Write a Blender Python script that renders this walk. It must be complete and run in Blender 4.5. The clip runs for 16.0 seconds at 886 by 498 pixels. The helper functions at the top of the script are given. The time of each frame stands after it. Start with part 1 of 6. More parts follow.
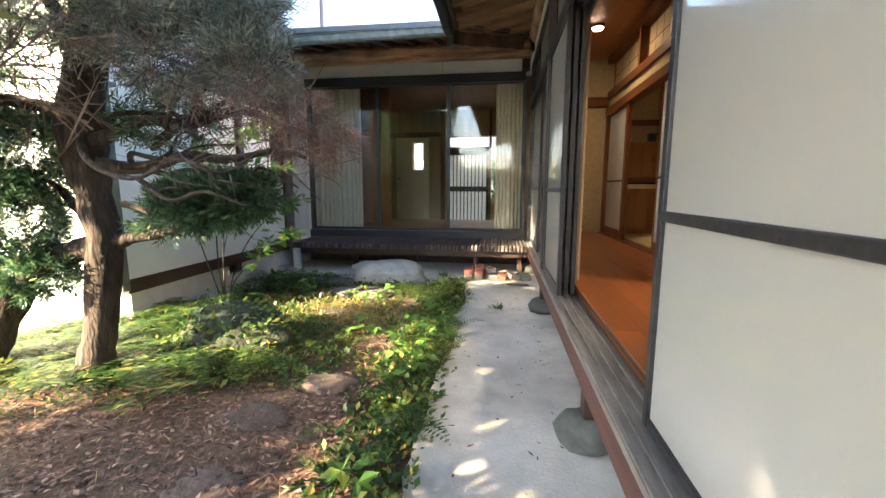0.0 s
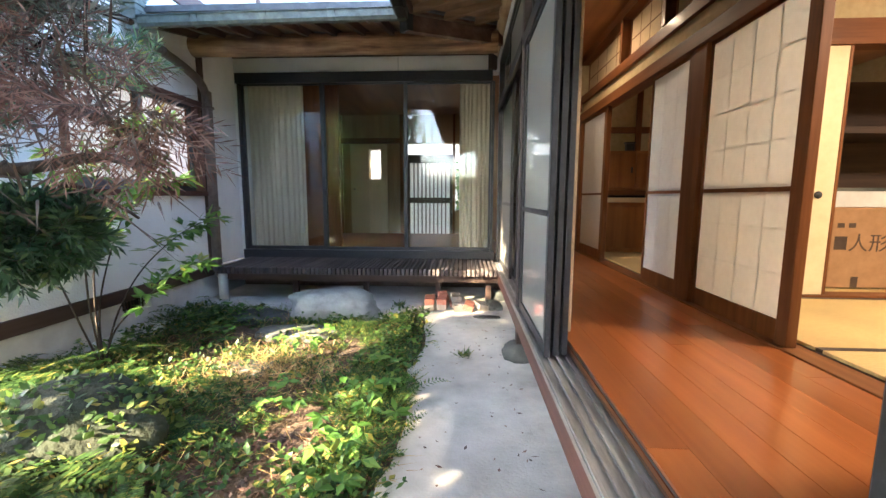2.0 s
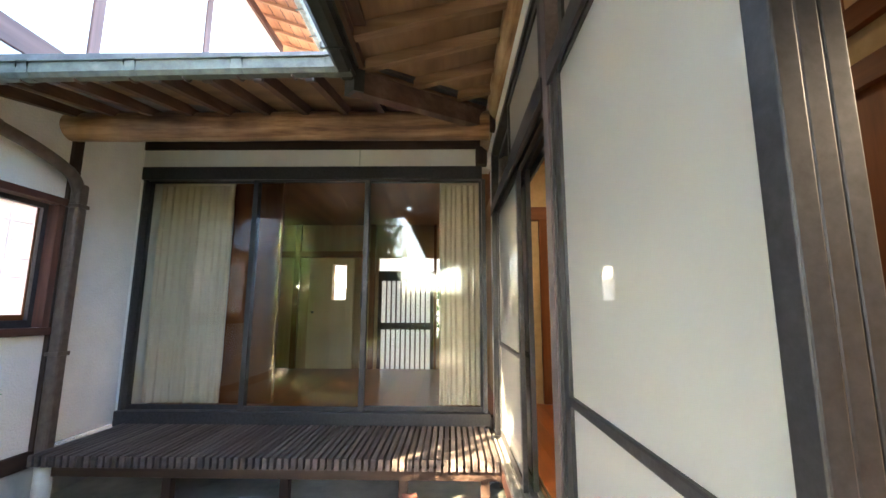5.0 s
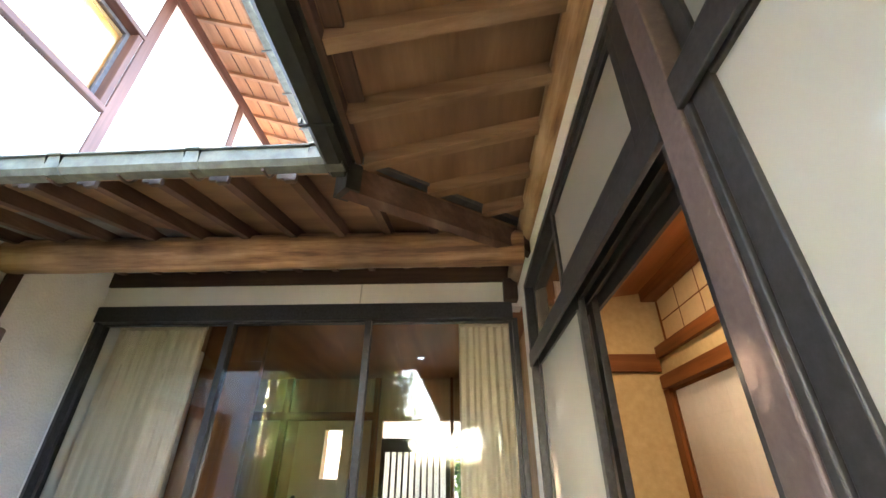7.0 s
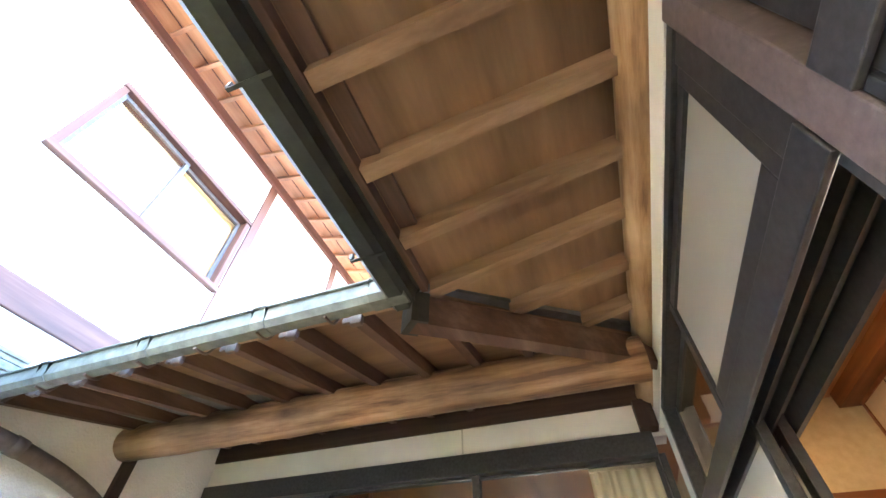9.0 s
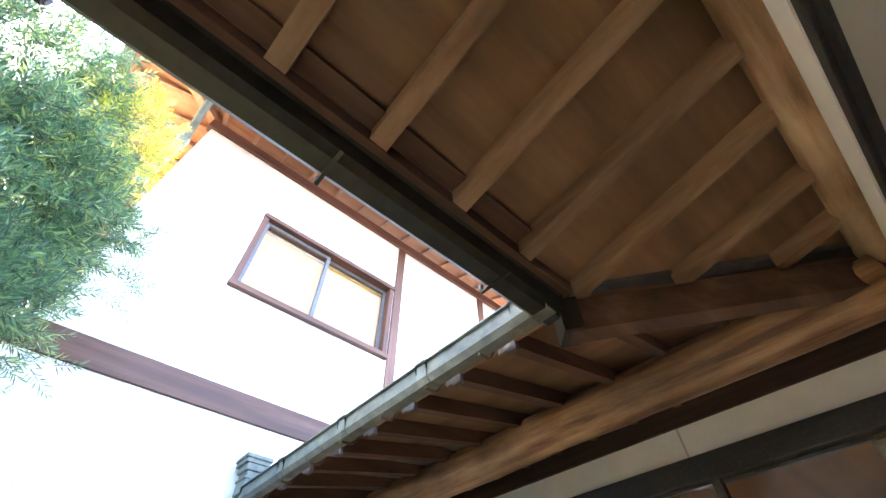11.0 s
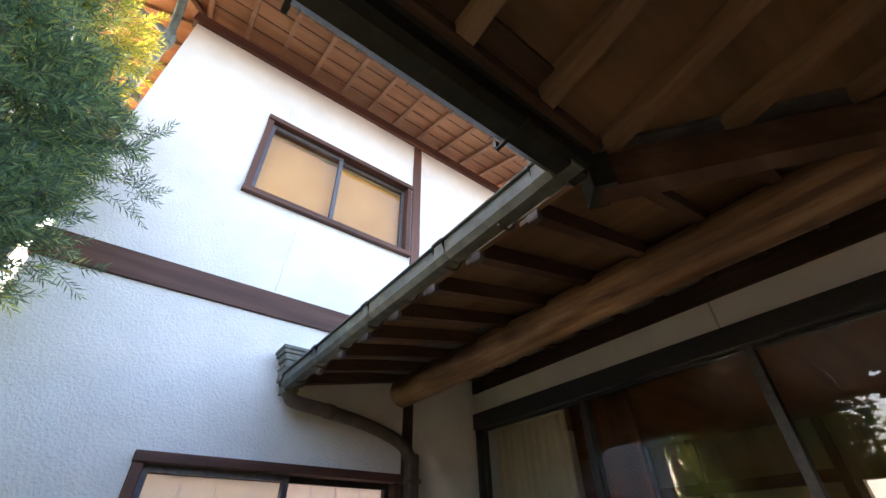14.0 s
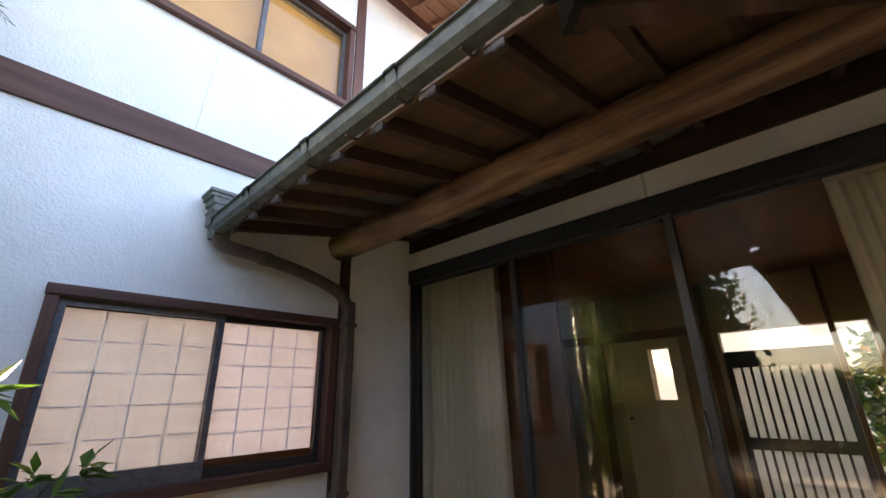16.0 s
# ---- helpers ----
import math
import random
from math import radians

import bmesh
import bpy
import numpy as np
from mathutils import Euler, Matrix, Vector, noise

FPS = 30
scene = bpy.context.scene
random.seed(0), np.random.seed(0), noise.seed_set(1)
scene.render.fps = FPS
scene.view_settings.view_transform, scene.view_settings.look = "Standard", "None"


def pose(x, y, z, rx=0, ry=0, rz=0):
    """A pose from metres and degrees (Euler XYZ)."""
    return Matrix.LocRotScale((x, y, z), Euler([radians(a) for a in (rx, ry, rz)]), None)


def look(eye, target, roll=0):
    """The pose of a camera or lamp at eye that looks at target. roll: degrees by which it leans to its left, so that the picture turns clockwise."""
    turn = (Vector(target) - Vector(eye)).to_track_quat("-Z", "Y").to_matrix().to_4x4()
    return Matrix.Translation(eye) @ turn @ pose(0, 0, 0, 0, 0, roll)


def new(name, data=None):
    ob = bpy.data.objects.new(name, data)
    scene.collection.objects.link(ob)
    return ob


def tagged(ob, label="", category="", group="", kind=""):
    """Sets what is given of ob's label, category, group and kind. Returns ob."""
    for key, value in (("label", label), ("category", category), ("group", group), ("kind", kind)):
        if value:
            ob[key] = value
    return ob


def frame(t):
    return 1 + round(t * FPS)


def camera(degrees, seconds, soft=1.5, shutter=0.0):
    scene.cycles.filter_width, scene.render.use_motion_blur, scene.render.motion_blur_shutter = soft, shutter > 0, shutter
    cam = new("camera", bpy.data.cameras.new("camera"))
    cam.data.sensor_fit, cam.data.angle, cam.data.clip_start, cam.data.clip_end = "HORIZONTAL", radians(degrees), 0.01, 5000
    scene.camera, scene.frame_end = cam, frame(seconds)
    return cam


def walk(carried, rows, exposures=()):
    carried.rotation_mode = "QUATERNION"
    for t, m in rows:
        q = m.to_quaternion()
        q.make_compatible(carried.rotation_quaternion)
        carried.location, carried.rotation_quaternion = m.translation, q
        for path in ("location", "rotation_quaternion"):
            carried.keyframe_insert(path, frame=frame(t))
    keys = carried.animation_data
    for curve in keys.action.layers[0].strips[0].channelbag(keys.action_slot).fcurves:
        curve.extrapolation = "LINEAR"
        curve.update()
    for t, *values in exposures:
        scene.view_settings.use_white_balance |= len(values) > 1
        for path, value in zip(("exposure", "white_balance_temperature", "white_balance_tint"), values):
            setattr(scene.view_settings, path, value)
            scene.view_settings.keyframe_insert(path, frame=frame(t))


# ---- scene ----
cam = camera(94.5, 16.0)
PATH = [
    (0, (0.689, 0.435, 1.069), (0.419, 2.396, 0.783), 0.1),
    (0.5, (0.707, 0.614, 1.083), (0.464, 2.578, 0.794), 0.1),
    (1, (0.764, 0.822, 1.102), (0.566, 2.791, 0.815), 0.1),
    (1.5, (0.733, 1.002, 1.124), (0.586, 2.977, 0.848), 0.1),
    (2, (0.682, 1.199, 1.144), (0.579, 3.181, 0.894), 0.2),
    (2.5, (0.733, 1.472, 1.172), (0.663, 3.459, 0.957), 0.1),
    (3, (0.756, 1.741, 1.194), (0.708, 3.734, 1.027), 0.1),
    (3.5, (0.736, 1.992, 1.205), (0.698, 3.989, 1.099), 0.1),
    (4, (0.724, 2.216, 1.249), (0.69, 4.215, 1.239), 0.1),
    (6.5, (0.69, 3.296, 1.456), (0.619, 5.116, 2.285), 0.4),
    (7, (0.649, 3.443, 1.51), (0.555, 5.186, 2.486), 0.4),
    (7.5, (0.642, 3.532, 1.541), (0.513, 5.179, 2.668), 0.4),
    (8, (0.668, 3.647, 1.595), (0.457, 5.185, 2.856), 0.4),
    (8.5, (0.676, 3.665, 1.632), (0.354, 5.083, 3.005), 0.3),
    (9, (0.687, 3.668, 1.648), (0.215, 4.957, 3.103), 0.6),
    (9.5, (0.698, 3.668, 1.675), (0.073, 4.829, 3.179), 0.8),
    (10, (0.701, 3.678, 1.69), (-0.058, 4.718, 3.22), 0.7),
    (12.5, (0.661, 3.81, 1.693), (-0.462, 4.552, 3.172), -0.2),
    (13, (0.635, 3.836, 1.69), (-0.543, 4.622, 3.103), -0.5),
    (13.5, (0.603, 3.859, 1.692), (-0.628, 4.73, 3.007), -0.8),
    (14, (0.578, 3.868, 1.692), (-0.688, 4.851, 2.889), -1.1),
    (14.5, (0.542, 3.879, 1.679), (-0.739, 4.978, 2.752), -1.2),
    (15, (0.509, 3.878, 1.661), (-0.776, 5.082, 2.608), -1.3),
    (15.5, (0.486, 3.879, 1.648), (-0.804, 5.176, 2.456), -1.3),
    (16, (0.463, 3.914, 1.602), (-0.819, 5.296, 2.272), -1.4),
]
walk(cam, [(t, look(eye, target, roll)) for t, eye, target, roll in PATH], [(0, 3.72, 5900, 10), (1.5, 3.98, 5700, 11), (3, 4.28, 5450, 9), (4, 4.48, 5700, 9), (6.5, 4.86, 6500, 12), (7.5, 5.32, 6300, 12), (8.5, 5.78, 6000, 13), (9, 5.72, 6000, 13), (10, 5.45, 6000, 13), (12.5, 3.28, 7000, 18), (14, 3.02, 7000, 19), (16, 3.05, 7000, 20)])
# ---- light ----
world = bpy.data.worlds.new("sky")
scene.world = world
world.use_nodes = True
wn = world.node_tree.nodes
sky = wn.new("ShaderNodeTexSky")
sky.sky_type, sky.sun_disc = "NISHITA", False
SUN_EL, SUN_AZ = 24.0, 228.0
sky.sun_elevation, sky.sun_rotation = radians(SUN_EL), radians(SUN_AZ)
sky.air_density, sky.dust_density, sky.ozone_density = 1.0, 2.0, 1.0
world.node_tree.links.new(sky.outputs[0], wn["Background"].inputs[0])
wn["Background"].inputs[1].default_value = 0.15
sun = new("sun", bpy.data.lights.new("sun", "SUN"))
sun.data.energy, sun.data.angle, sun.data.color = 5.0, radians(0.6), (1.0, 0.75, 0.43)
s_dir = Vector((math.sin(radians(SUN_AZ)) * math.cos(radians(SUN_EL)), math.cos(radians(SUN_AZ)) * math.cos(radians(SUN_EL)), math.sin(radians(SUN_EL))))
sun.matrix_world = look(s_dir * 30, (0, 0, 0))


# ---- materials ----
def mat(name):
    m = bpy.data.materials.new(name)
    m.use_nodes = True
    t = m.node_tree
    return m, t, t.nodes["Principled BSDF"]


def node(t, kind, **inputs):
    n = t.nodes.new(kind)
    for k, v in inputs.items():
        n.inputs[k.replace("_", " ")].default_value = v
    return n


def ramp(t, fac, stops):
    r = t.nodes.new("ShaderNodeValToRGB")
    els = r.color_ramp.elements
    while len(els) < len(stops):
        els.new(0.5)
    for e, (p, c) in zip(els, stops):
        e.position, e.color = p, (*c, 1)
    t.links.new(fac, r.inputs[0])
    return r.outputs[0]


def coords(t, stretch=(1, 1, 1), jitter=True):
    tc = t.nodes.new("ShaderNodeTexCoord")
    mp = t.nodes.new("ShaderNodeMapping")
    mp.inputs["Scale"].default_value = stretch
    t.links.new(tc.outputs["Object"], mp.inputs["Vector"])
    if jitter:
        oi = t.nodes.new("ShaderNodeObjectInfo")
        mu = t.nodes.new("ShaderNodeMath")
        mu.operation = "MULTIPLY"
        mu.inputs[1].default_value = 37.0
        t.links.new(oi.outputs["Random"], mu.inputs[0])
        t.links.new(mu.outputs[0], mp.inputs["Location"])
    return mp.outputs[0]


def bump(t, bsdf, height, strength, dist=0.01):
    b = node(t, "ShaderNodeBump", Strength=strength, Distance=dist)
    t.links.new(height, b.inputs["Height"])
    t.links.new(b.outputs[0], bsdf.inputs["Normal"])


def noisy(name, stops, scale=8.0, detail=8.0, rough=0.7, stretch=(1, 1, 1), b=0.2, bscale=60.0, bdist=0.004, metal=0.0, spec=0.5, coat=0.0, big=1.3, bigdark=0.8, vary=0.0):
    """A surface with grain and larger stains: stops colour the grain, and a slow noise darkens it in blotches."""
    m, t, p = mat(name)
    c = coords(t, stretch)
    n1 = node(t, "ShaderNodeTexNoise", Scale=scale, Detail=detail, Roughness=0.62)
    t.links.new(c, n1.inputs["Vector"])
    col = ramp(t, n1.outputs[0], stops)
    n2 = node(t, "ShaderNodeTexNoise", Scale=big, Detail=4.0)
    t.links.new(coords(t), n2.inputs["Vector"])
    blot = ramp(t, n2.outputs[0], ((0.35, (bigdark,) * 3), (0.65, (1, 1, 1))))
    mix = t.nodes.new("ShaderNodeMix")
    mix.data_type, mix.blend_type = "RGBA", "MULTIPLY"
    mix.inputs[0].default_value = 1.0
    t.links.new(col, mix.inputs[6])
    t.links.new(blot, mix.inputs[7])
    out = mix.outputs[2]
    if vary:
        oi = t.nodes.new("ShaderNodeObjectInfo")
        shade = ramp(t, oi.outputs["Random"], ((0.0, (1 - vary,) * 3), (1.0, (1, 1, 1))))
        mv = t.nodes.new("ShaderNodeMix")
        mv.data_type, mv.blend_type = "RGBA", "MULTIPLY"
        mv.inputs[0].default_value = 1.0
        t.links.new(out, mv.inputs[6])
        t.links.new(shade, mv.inputs[7])
        out = mv.outputs[2]
    t.links.new(out, p.inputs["Base Color"])
    n3 = node(t, "ShaderNodeTexNoise", Scale=bscale, Detail=6.0)
    t.links.new(c, n3.inputs["Vector"])
    bump(t, p, n3.outputs[0], b, bdist)
    p.inputs["Roughness"].default_value, p.inputs["Metallic"].default_value = rough, metal
    p.inputs["Specular IOR Level"].default_value, p.inputs["Coat Weight"].default_value = spec, coat
    p.inputs["Coat Roughness"].default_value = 0.12
    return m


def wood(name, dark, mid, light, axis, scale=6.0, rough=0.6, b=0.25, coat=0.0, bigdark=0.75, along=0.06, spec=0.4, vary=0.0):
    """Wood with its grain along the axis 0, 1 or 2."""
    s = [1.0, 1.0, 1.0]
    s[axis] = along
    return noisy(name, ((0.25, dark), (0.5, mid), (0.75, light)), scale * 3, 7.0, rough, tuple(s), b, scale * 14, 0.003, coat=coat, bigdark=bigdark, spec=spec, vary=vary)


def plain_glass(name, tint=(0.93, 0.95, 0.93), base=0.05):
    m, t, p = mat(name)
    t.nodes.remove(p)
    tr = node(t, "ShaderNodeBsdfTransparent", Color=(*tint, 1))
    gl = node(t, "ShaderNodeBsdfGlossy", Roughness=0.0)
    lw = node(t, "ShaderNodeLayerWeight", Blend=0.5)
    pw = t.nodes.new("ShaderNodeMath")
    pw.operation, pw.inputs[1].default_value = "POWER", 4.0
    t.links.new(lw.outputs["Facing"], pw.inputs[0])
    fr = t.nodes.new("ShaderNodeMath")
    fr.operation, fr.inputs[1].default_value, fr.inputs[2].default_value = "MULTIPLY_ADD", 0.9, base
    t.links.new(pw.outputs[0], fr.inputs[0])
    mx = t.nodes.new("ShaderNodeMixShader")
    t.links.new(fr.outputs[0], mx.inputs[0])
    t.links.new(tr.outputs[0], mx.inputs[1])
    t.links.new(gl.outputs[0], mx.inputs[2])
    t.links.new(mx.outputs[0], t.nodes["Material Output"].inputs[0])
    return m


def thin_sheet(name, colour, through_light=0.4, rough=0.5, coat=0.0, grain=30.0, contrast=0.06):
    """Paper, frosted glass or cloth: diffuse, and lets light through."""
    m, t, p = mat(name)
    n1 = node(t, "ShaderNodeTexNoise", Scale=grain, Detail=5.0)
    t.links.new(coords(t), n1.inputs["Vector"])
    lo = tuple(c * (1 - contrast) for c in colour)
    col = ramp(t, n1.outputs[0], ((0.3, lo), (0.7, colour)))
    t.links.new(col, p.inputs["Base Color"])
    p.inputs["Roughness"].default_value, p.inputs["Coat Weight"].default_value = rough, coat
    p.inputs["Coat Roughness"].default_value = 0.03
    p.inputs["Coat IOR"].default_value = 1.5 + 0.15 * coat
    tl = node(t, "ShaderNodeBsdfTranslucent")
    t.links.new(col, tl.inputs["Color"])
    mx = t.nodes.new("ShaderNodeMixShader")
    mx.inputs[0].default_value = through_light
    t.links.new(p.outputs[0], mx.inputs[1])
    t.links.new(tl.outputs[0], mx.inputs[2])
    t.links.new(mx.outputs[0], t.nodes["Material Output"].inputs[0])
    return m


def leafy(name, stops, rough=0.45, through_light=0.3):
    """Leaves: each one its own shade."""
    m, t, p = mat(name)
    g = t.nodes.new("ShaderNodeNewGeometry")
    col = ramp(t, g.outputs["Random Per Island"], stops)
    t.links.new(col, p.inputs["Base Color"])
    p.inputs["Roughness"].default_value = rough
    tl = node(t, "ShaderNodeBsdfTranslucent")
    t.links.new(col, tl.inputs["Color"])
    mx = t.nodes.new("ShaderNodeMixShader")
    mx.inputs[0].default_value = through_light
    t.links.new(p.outputs[0], mx.inputs[1])
    t.links.new(tl.outputs[0], mx.inputs[2])
    t.links.new(mx.outputs[0], t.nodes["Material Output"].inputs[0])
    return m


def glow(name, colour, strength):
    m, t, p = mat(name)
    p.inputs["Base Color"].default_value = (*colour, 1)
    p.inputs["Emission Color"].default_value = (*colour, 1)
    p.inputs["Emission Strength"].default_value = strength
    return m


STUCCO = noisy("white_stucco", ((0.3, (0.73, 0.73, 0.72)), (0.7, (0.83, 0.83, 0.82))), 3.0, 6.0, 0.9, b=0.6, bscale=70.0, bdist=0.011, bigdark=0.94)
PLASTER = noisy("pale_plaster", ((0.3, (0.77, 0.765, 0.74)), (0.7, (0.86, 0.855, 0.83))), 2.5, 5.0, 0.9, b=0.2, bscale=90.0, bdist=0.003, bigdark=0.9)
BEIGE = noisy("beige_plaster", ((0.3, (0.42, 0.33, 0.175)), (0.7, (0.51, 0.41, 0.235))), 20.0, 6.0, 0.95, b=0.3, bscale=150.0, bdist=0.002, bigdark=0.92)
DARK_X = wood("dark_timber_x", (0.028, 0.016, 0.012), (0.05, 0.028, 0.02), (0.085, 0.05, 0.036), 0, 5.0, 0.65)
DARK_Y = wood("dark_timber_y", (0.028, 0.016, 0.012), (0.055, 0.03, 0.022), (0.095, 0.055, 0.04), 1, 5.0, 0.65)
DARK_Z = wood("dark_timber_z", (0.028, 0.016, 0.012), (0.05, 0.028, 0.02), (0.085, 0.05, 0.036), 2, 5.0, 0.65)
LOG_X = noisy("log_x", ((0.36, (0.12, 0.055, 0.025)), (0.48, (0.32, 0.18, 0.09)), (0.62, (0.52, 0.34, 0.2))), 13.0, 8.0, 0.55, (0.1, 1, 1), 0.35, 60.0, 0.004, big=2.2, bigdark=0.5)
LOG_Y = noisy("log_y", ((0.36, (0.14, 0.065, 0.028)), (0.47, (0.4, 0.235, 0.115)), (0.6, (0.62, 0.44, 0.27))), 13.0, 8.0, 0.5, (1, 0.1, 1), 0.35, 60.0, 0.004, big=2.2, bigdark=0.5)
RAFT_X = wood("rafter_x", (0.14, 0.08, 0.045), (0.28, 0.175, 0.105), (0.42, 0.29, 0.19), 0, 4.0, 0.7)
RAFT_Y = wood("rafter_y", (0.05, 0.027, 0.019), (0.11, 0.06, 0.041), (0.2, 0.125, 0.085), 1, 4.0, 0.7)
BOARD_Y = wood("eave_board_y", (0.13, 0.075, 0.043), (0.26, 0.155, 0.087), (0.38, 0.24, 0.14), 1, 2.0, 0.65, 0.15, bigdark=0.7, along=0.12)
BOARD_X = wood("eave_board_x", (0.12, 0.066, 0.04), (0.23, 0.135, 0.077), (0.34, 0.21, 0.12), 0, 2.0, 0.65, 0.15, bigdark=0.7, along=0.12)
UPBOARD = wood("upper_eave_board", (0.22, 0.085, 0.035), (0.38, 0.16, 0.07), (0.5, 0.24, 0.12), 1, 2.5, 0.7, 0.15, along=0.12)
UPRAFT = wood("upper_rafter", (0.22, 0.09, 0.045), (0.36, 0.17, 0.09), (0.48, 0.26, 0.15), 0, 4.0, 0.7)
REDBROWN = wood("red_brown_timber", (0.055, 0.022, 0.016), (0.10, 0.042, 0.03), (0.16, 0.075, 0.055), 1, 4.0, 0.6)
DECKWOOD = wood("weathered_deck", (0.055, 0.042, 0.04), (0.115, 0.092, 0.088), (0.2, 0.165, 0.155), 1, 6.0, 0.75, 0.35, vary=0.4)
INWOOD_Y = wood("amber_wood_y", (0.09, 0.032, 0.01), (0.175, 0.064, 0.02), (0.26, 0.105, 0.036), 1, 4.0, 0.5, 0.08, coat=0.06, spec=0.18)
INWOOD_Z = wood("amber_wood_z", (0.09, 0.032, 0.01), (0.175, 0.064, 0.02), (0.26, 0.105, 0.036), 2, 4.0, 0.5, 0.08, coat=0.06, spec=0.18)
INWOOD_X = wood("amber_wood_x", (0.09, 0.032, 0.01), (0.175, 0.064, 0.02), (0.26, 0.105, 0.036), 0, 4.0, 0.5, 0.08, coat=0.06, spec=0.18)
PLANK = wood("polished_floor_plank", (0.30, 0.075, 0.016), (0.42, 0.125, 0.03), (0.52, 0.18, 0.05), 1, 3.0, 0.28, 0.03, coat=0.35, along=0.05, bigdark=0.85, vary=0.35)
CABINET = wood("cabinet_wood", (0.2, 0.07, 0.018), (0.33, 0.13, 0.035), (0.42, 0.18, 0.06), 2, 3.0, 0.4, 0.05)
CEILWOOD = wood("ceiling_wood", (0.2, 0.075, 0.022), (0.34, 0.14, 0.045), (0.44, 0.2, 0.07), 1, 2.0, 0.5, 0.05)
SASH = noisy("bronze_aluminium", ((0.3, (0.022, 0.022, 0.025)), (0.6, (0.045, 0.045, 0.05)), (0.74, (0.06, 0.06, 0.066)), (0.82, (0.14, 0.14, 0.15))), 55.0, 10.0, 0.42, metal=0.15, b=0.1, bscale=200.0, bdist=0.001)
SASHGREY = noisy("worn_aluminium", ((0.3, (0.17, 0.165, 0.155)), (0.7, (0.4, 0.39, 0.37))), 25.0, 8.0, 0.5, stretch=(1, 0.15, 1), metal=0.25, b=0.1, bscale=120.0, bdist=0.001)
MAUVE = noisy("mauve_aluminium", ((0.3, (0.115, 0.088, 0.09)), (0.62, (0.165, 0.13, 0.132)), (0.8, (0.26, 0.22, 0.22))), 45.0, 10.0, 0.45, metal=0.2, b=0.08, bscale=200.0, bdist=0.001)
GLASS = plain_glass("window_glass", base=0.04)
FROST = thin_sheet("frosted_glass", (0.61, 0.615, 0.595), 0.22, 0.4, 1.0, 2.5, 0.05)
PAPER = thin_sheet("shoji_paper", (0.86, 0.855, 0.84), 0.5, 0.9, 0.0, 25.0, 0.06)
# Slightly darker strip colour that paints the bars' shadow on shoji paper.
BARSHADOW = thin_sheet("shoji_bar_shadow", (0.84, 0.835, 0.82), 0.5, 0.9, 0.0, 25.0, 0.06)
# Window lattice strips; their blue tint is sky light put into colour.
WINDOWBAR = thin_sheet("sky_tinted_bar_strip", (0.79, 0.83, 0.92), 0.5, 0.9, 0.0, 25.0, 0.06)
TANPAPER = thin_sheet("aged_tan_paper", (0.62, 0.49, 0.3), 0.28, 0.9, 0.0, 25.0, 0.08)
BLIND = thin_sheet("opal_pane", (0.43, 0.42, 0.385), 0.25, 0.45, 0.5, 3.0, 0.05)
CURTAIN = thin_sheet("grey_curtain_cloth", (0.8, 0.7, 0.58), 0.22, 0.95, 0.0, 120.0, 0.2)
COPPER = noisy("patinated_gutter", ((0.3, (0.08, 0.092, 0.08)), (0.55, (0.15, 0.17, 0.15)), (0.8, (0.23, 0.25, 0.22))), 14.0, 8.0, 0.65, metal=0.1, b=0.15, bscale=60.0, bdist=0.002, bigdark=0.7)
DKGUT = noisy("dark_gutter", ((0.3, (0.014, 0.016, 0.014)), (0.6, (0.03, 0.034, 0.03)), (0.85, (0.07, 0.075, 0.065))), 22.0, 9.0, 0.45, metal=0.2, b=0.25, bscale=60.0, bdist=0.002)
PIPE = noisy("brown_downpipe", ((0.3, (0.085, 0.06, 0.048)), (0.7, (0.15, 0.115, 0.095))), 18.0, 8.0, 0.45, b=0.1, bscale=60.0, bdist=0.002)
STEEL = noisy("galvanised_steel", ((0.3, (0.10, 0.10, 0.095)), (0.7, (0.19, 0.19, 0.18))), 30.0, 6.0, 0.55, metal=0.5, b=0.05)
PVC = noisy("white_pipe", ((0.3, (0.6, 0.6, 0.57)), (0.7, (0.74, 0.74, 0.71))), 14.0, 6.0, 0.4, b=0.05)
CONCRETE = noisy("concrete", ((0.2, (0.35, 0.33, 0.285)), (0.42, (0.55, 0.52, 0.455)), (0.75, (0.7, 0.665, 0.59))), 5.0, 12.0, 0.92, b=0.5, bscale=70.0, bdist=0.006, bigdark=0.62)
FOUND = noisy("foundation_render", ((0.25, (0.44, 0.44, 0.43)), (0.75, (0.62, 0.62, 0.605))), 6.0, 10.0, 0.9, b=0.3, bscale=80.0, bdist=0.004, bigdark=0.8)
SOIL = noisy("garden_soil", ((0.25, (0.05, 0.03, 0.018)), (0.5, (0.11, 0.07, 0.042)), (0.75, (0.19, 0.125, 0.08))), 22.0, 12.0, 0.95, b=0.9, bscale=45.0, bdist=0.02, bigdark=0.65)
YARD = noisy("pale_bounce_gravel", ((0.25, (0.34, 0.30, 0.24)), (0.75, (0.52, 0.47, 0.39))), 25.0, 10.0, 0.95, b=0.6, bscale=60.0, bdist=0.01)
ROCK = noisy("pale_rock", ((0.25, (0.2, 0.205, 0.19)), (0.5, (0.34, 0.345, 0.32)), (0.8, (0.45, 0.45, 0.42))), 7.0, 12.0, 0.9, b=0.5, bscale=30.0, bdist=0.012, bigdark=0.75)
DARKROCK = noisy("dark_slate_rock", ((0.25, (0.045, 0.05, 0.046)), (0.5, (0.09, 0.095, 0.085)), (0.8, (0.16, 0.16, 0.14))), 7.0, 12.0, 0.9, b=0.6, bscale=30.0, bdist=0.012, bigdark=0.6)
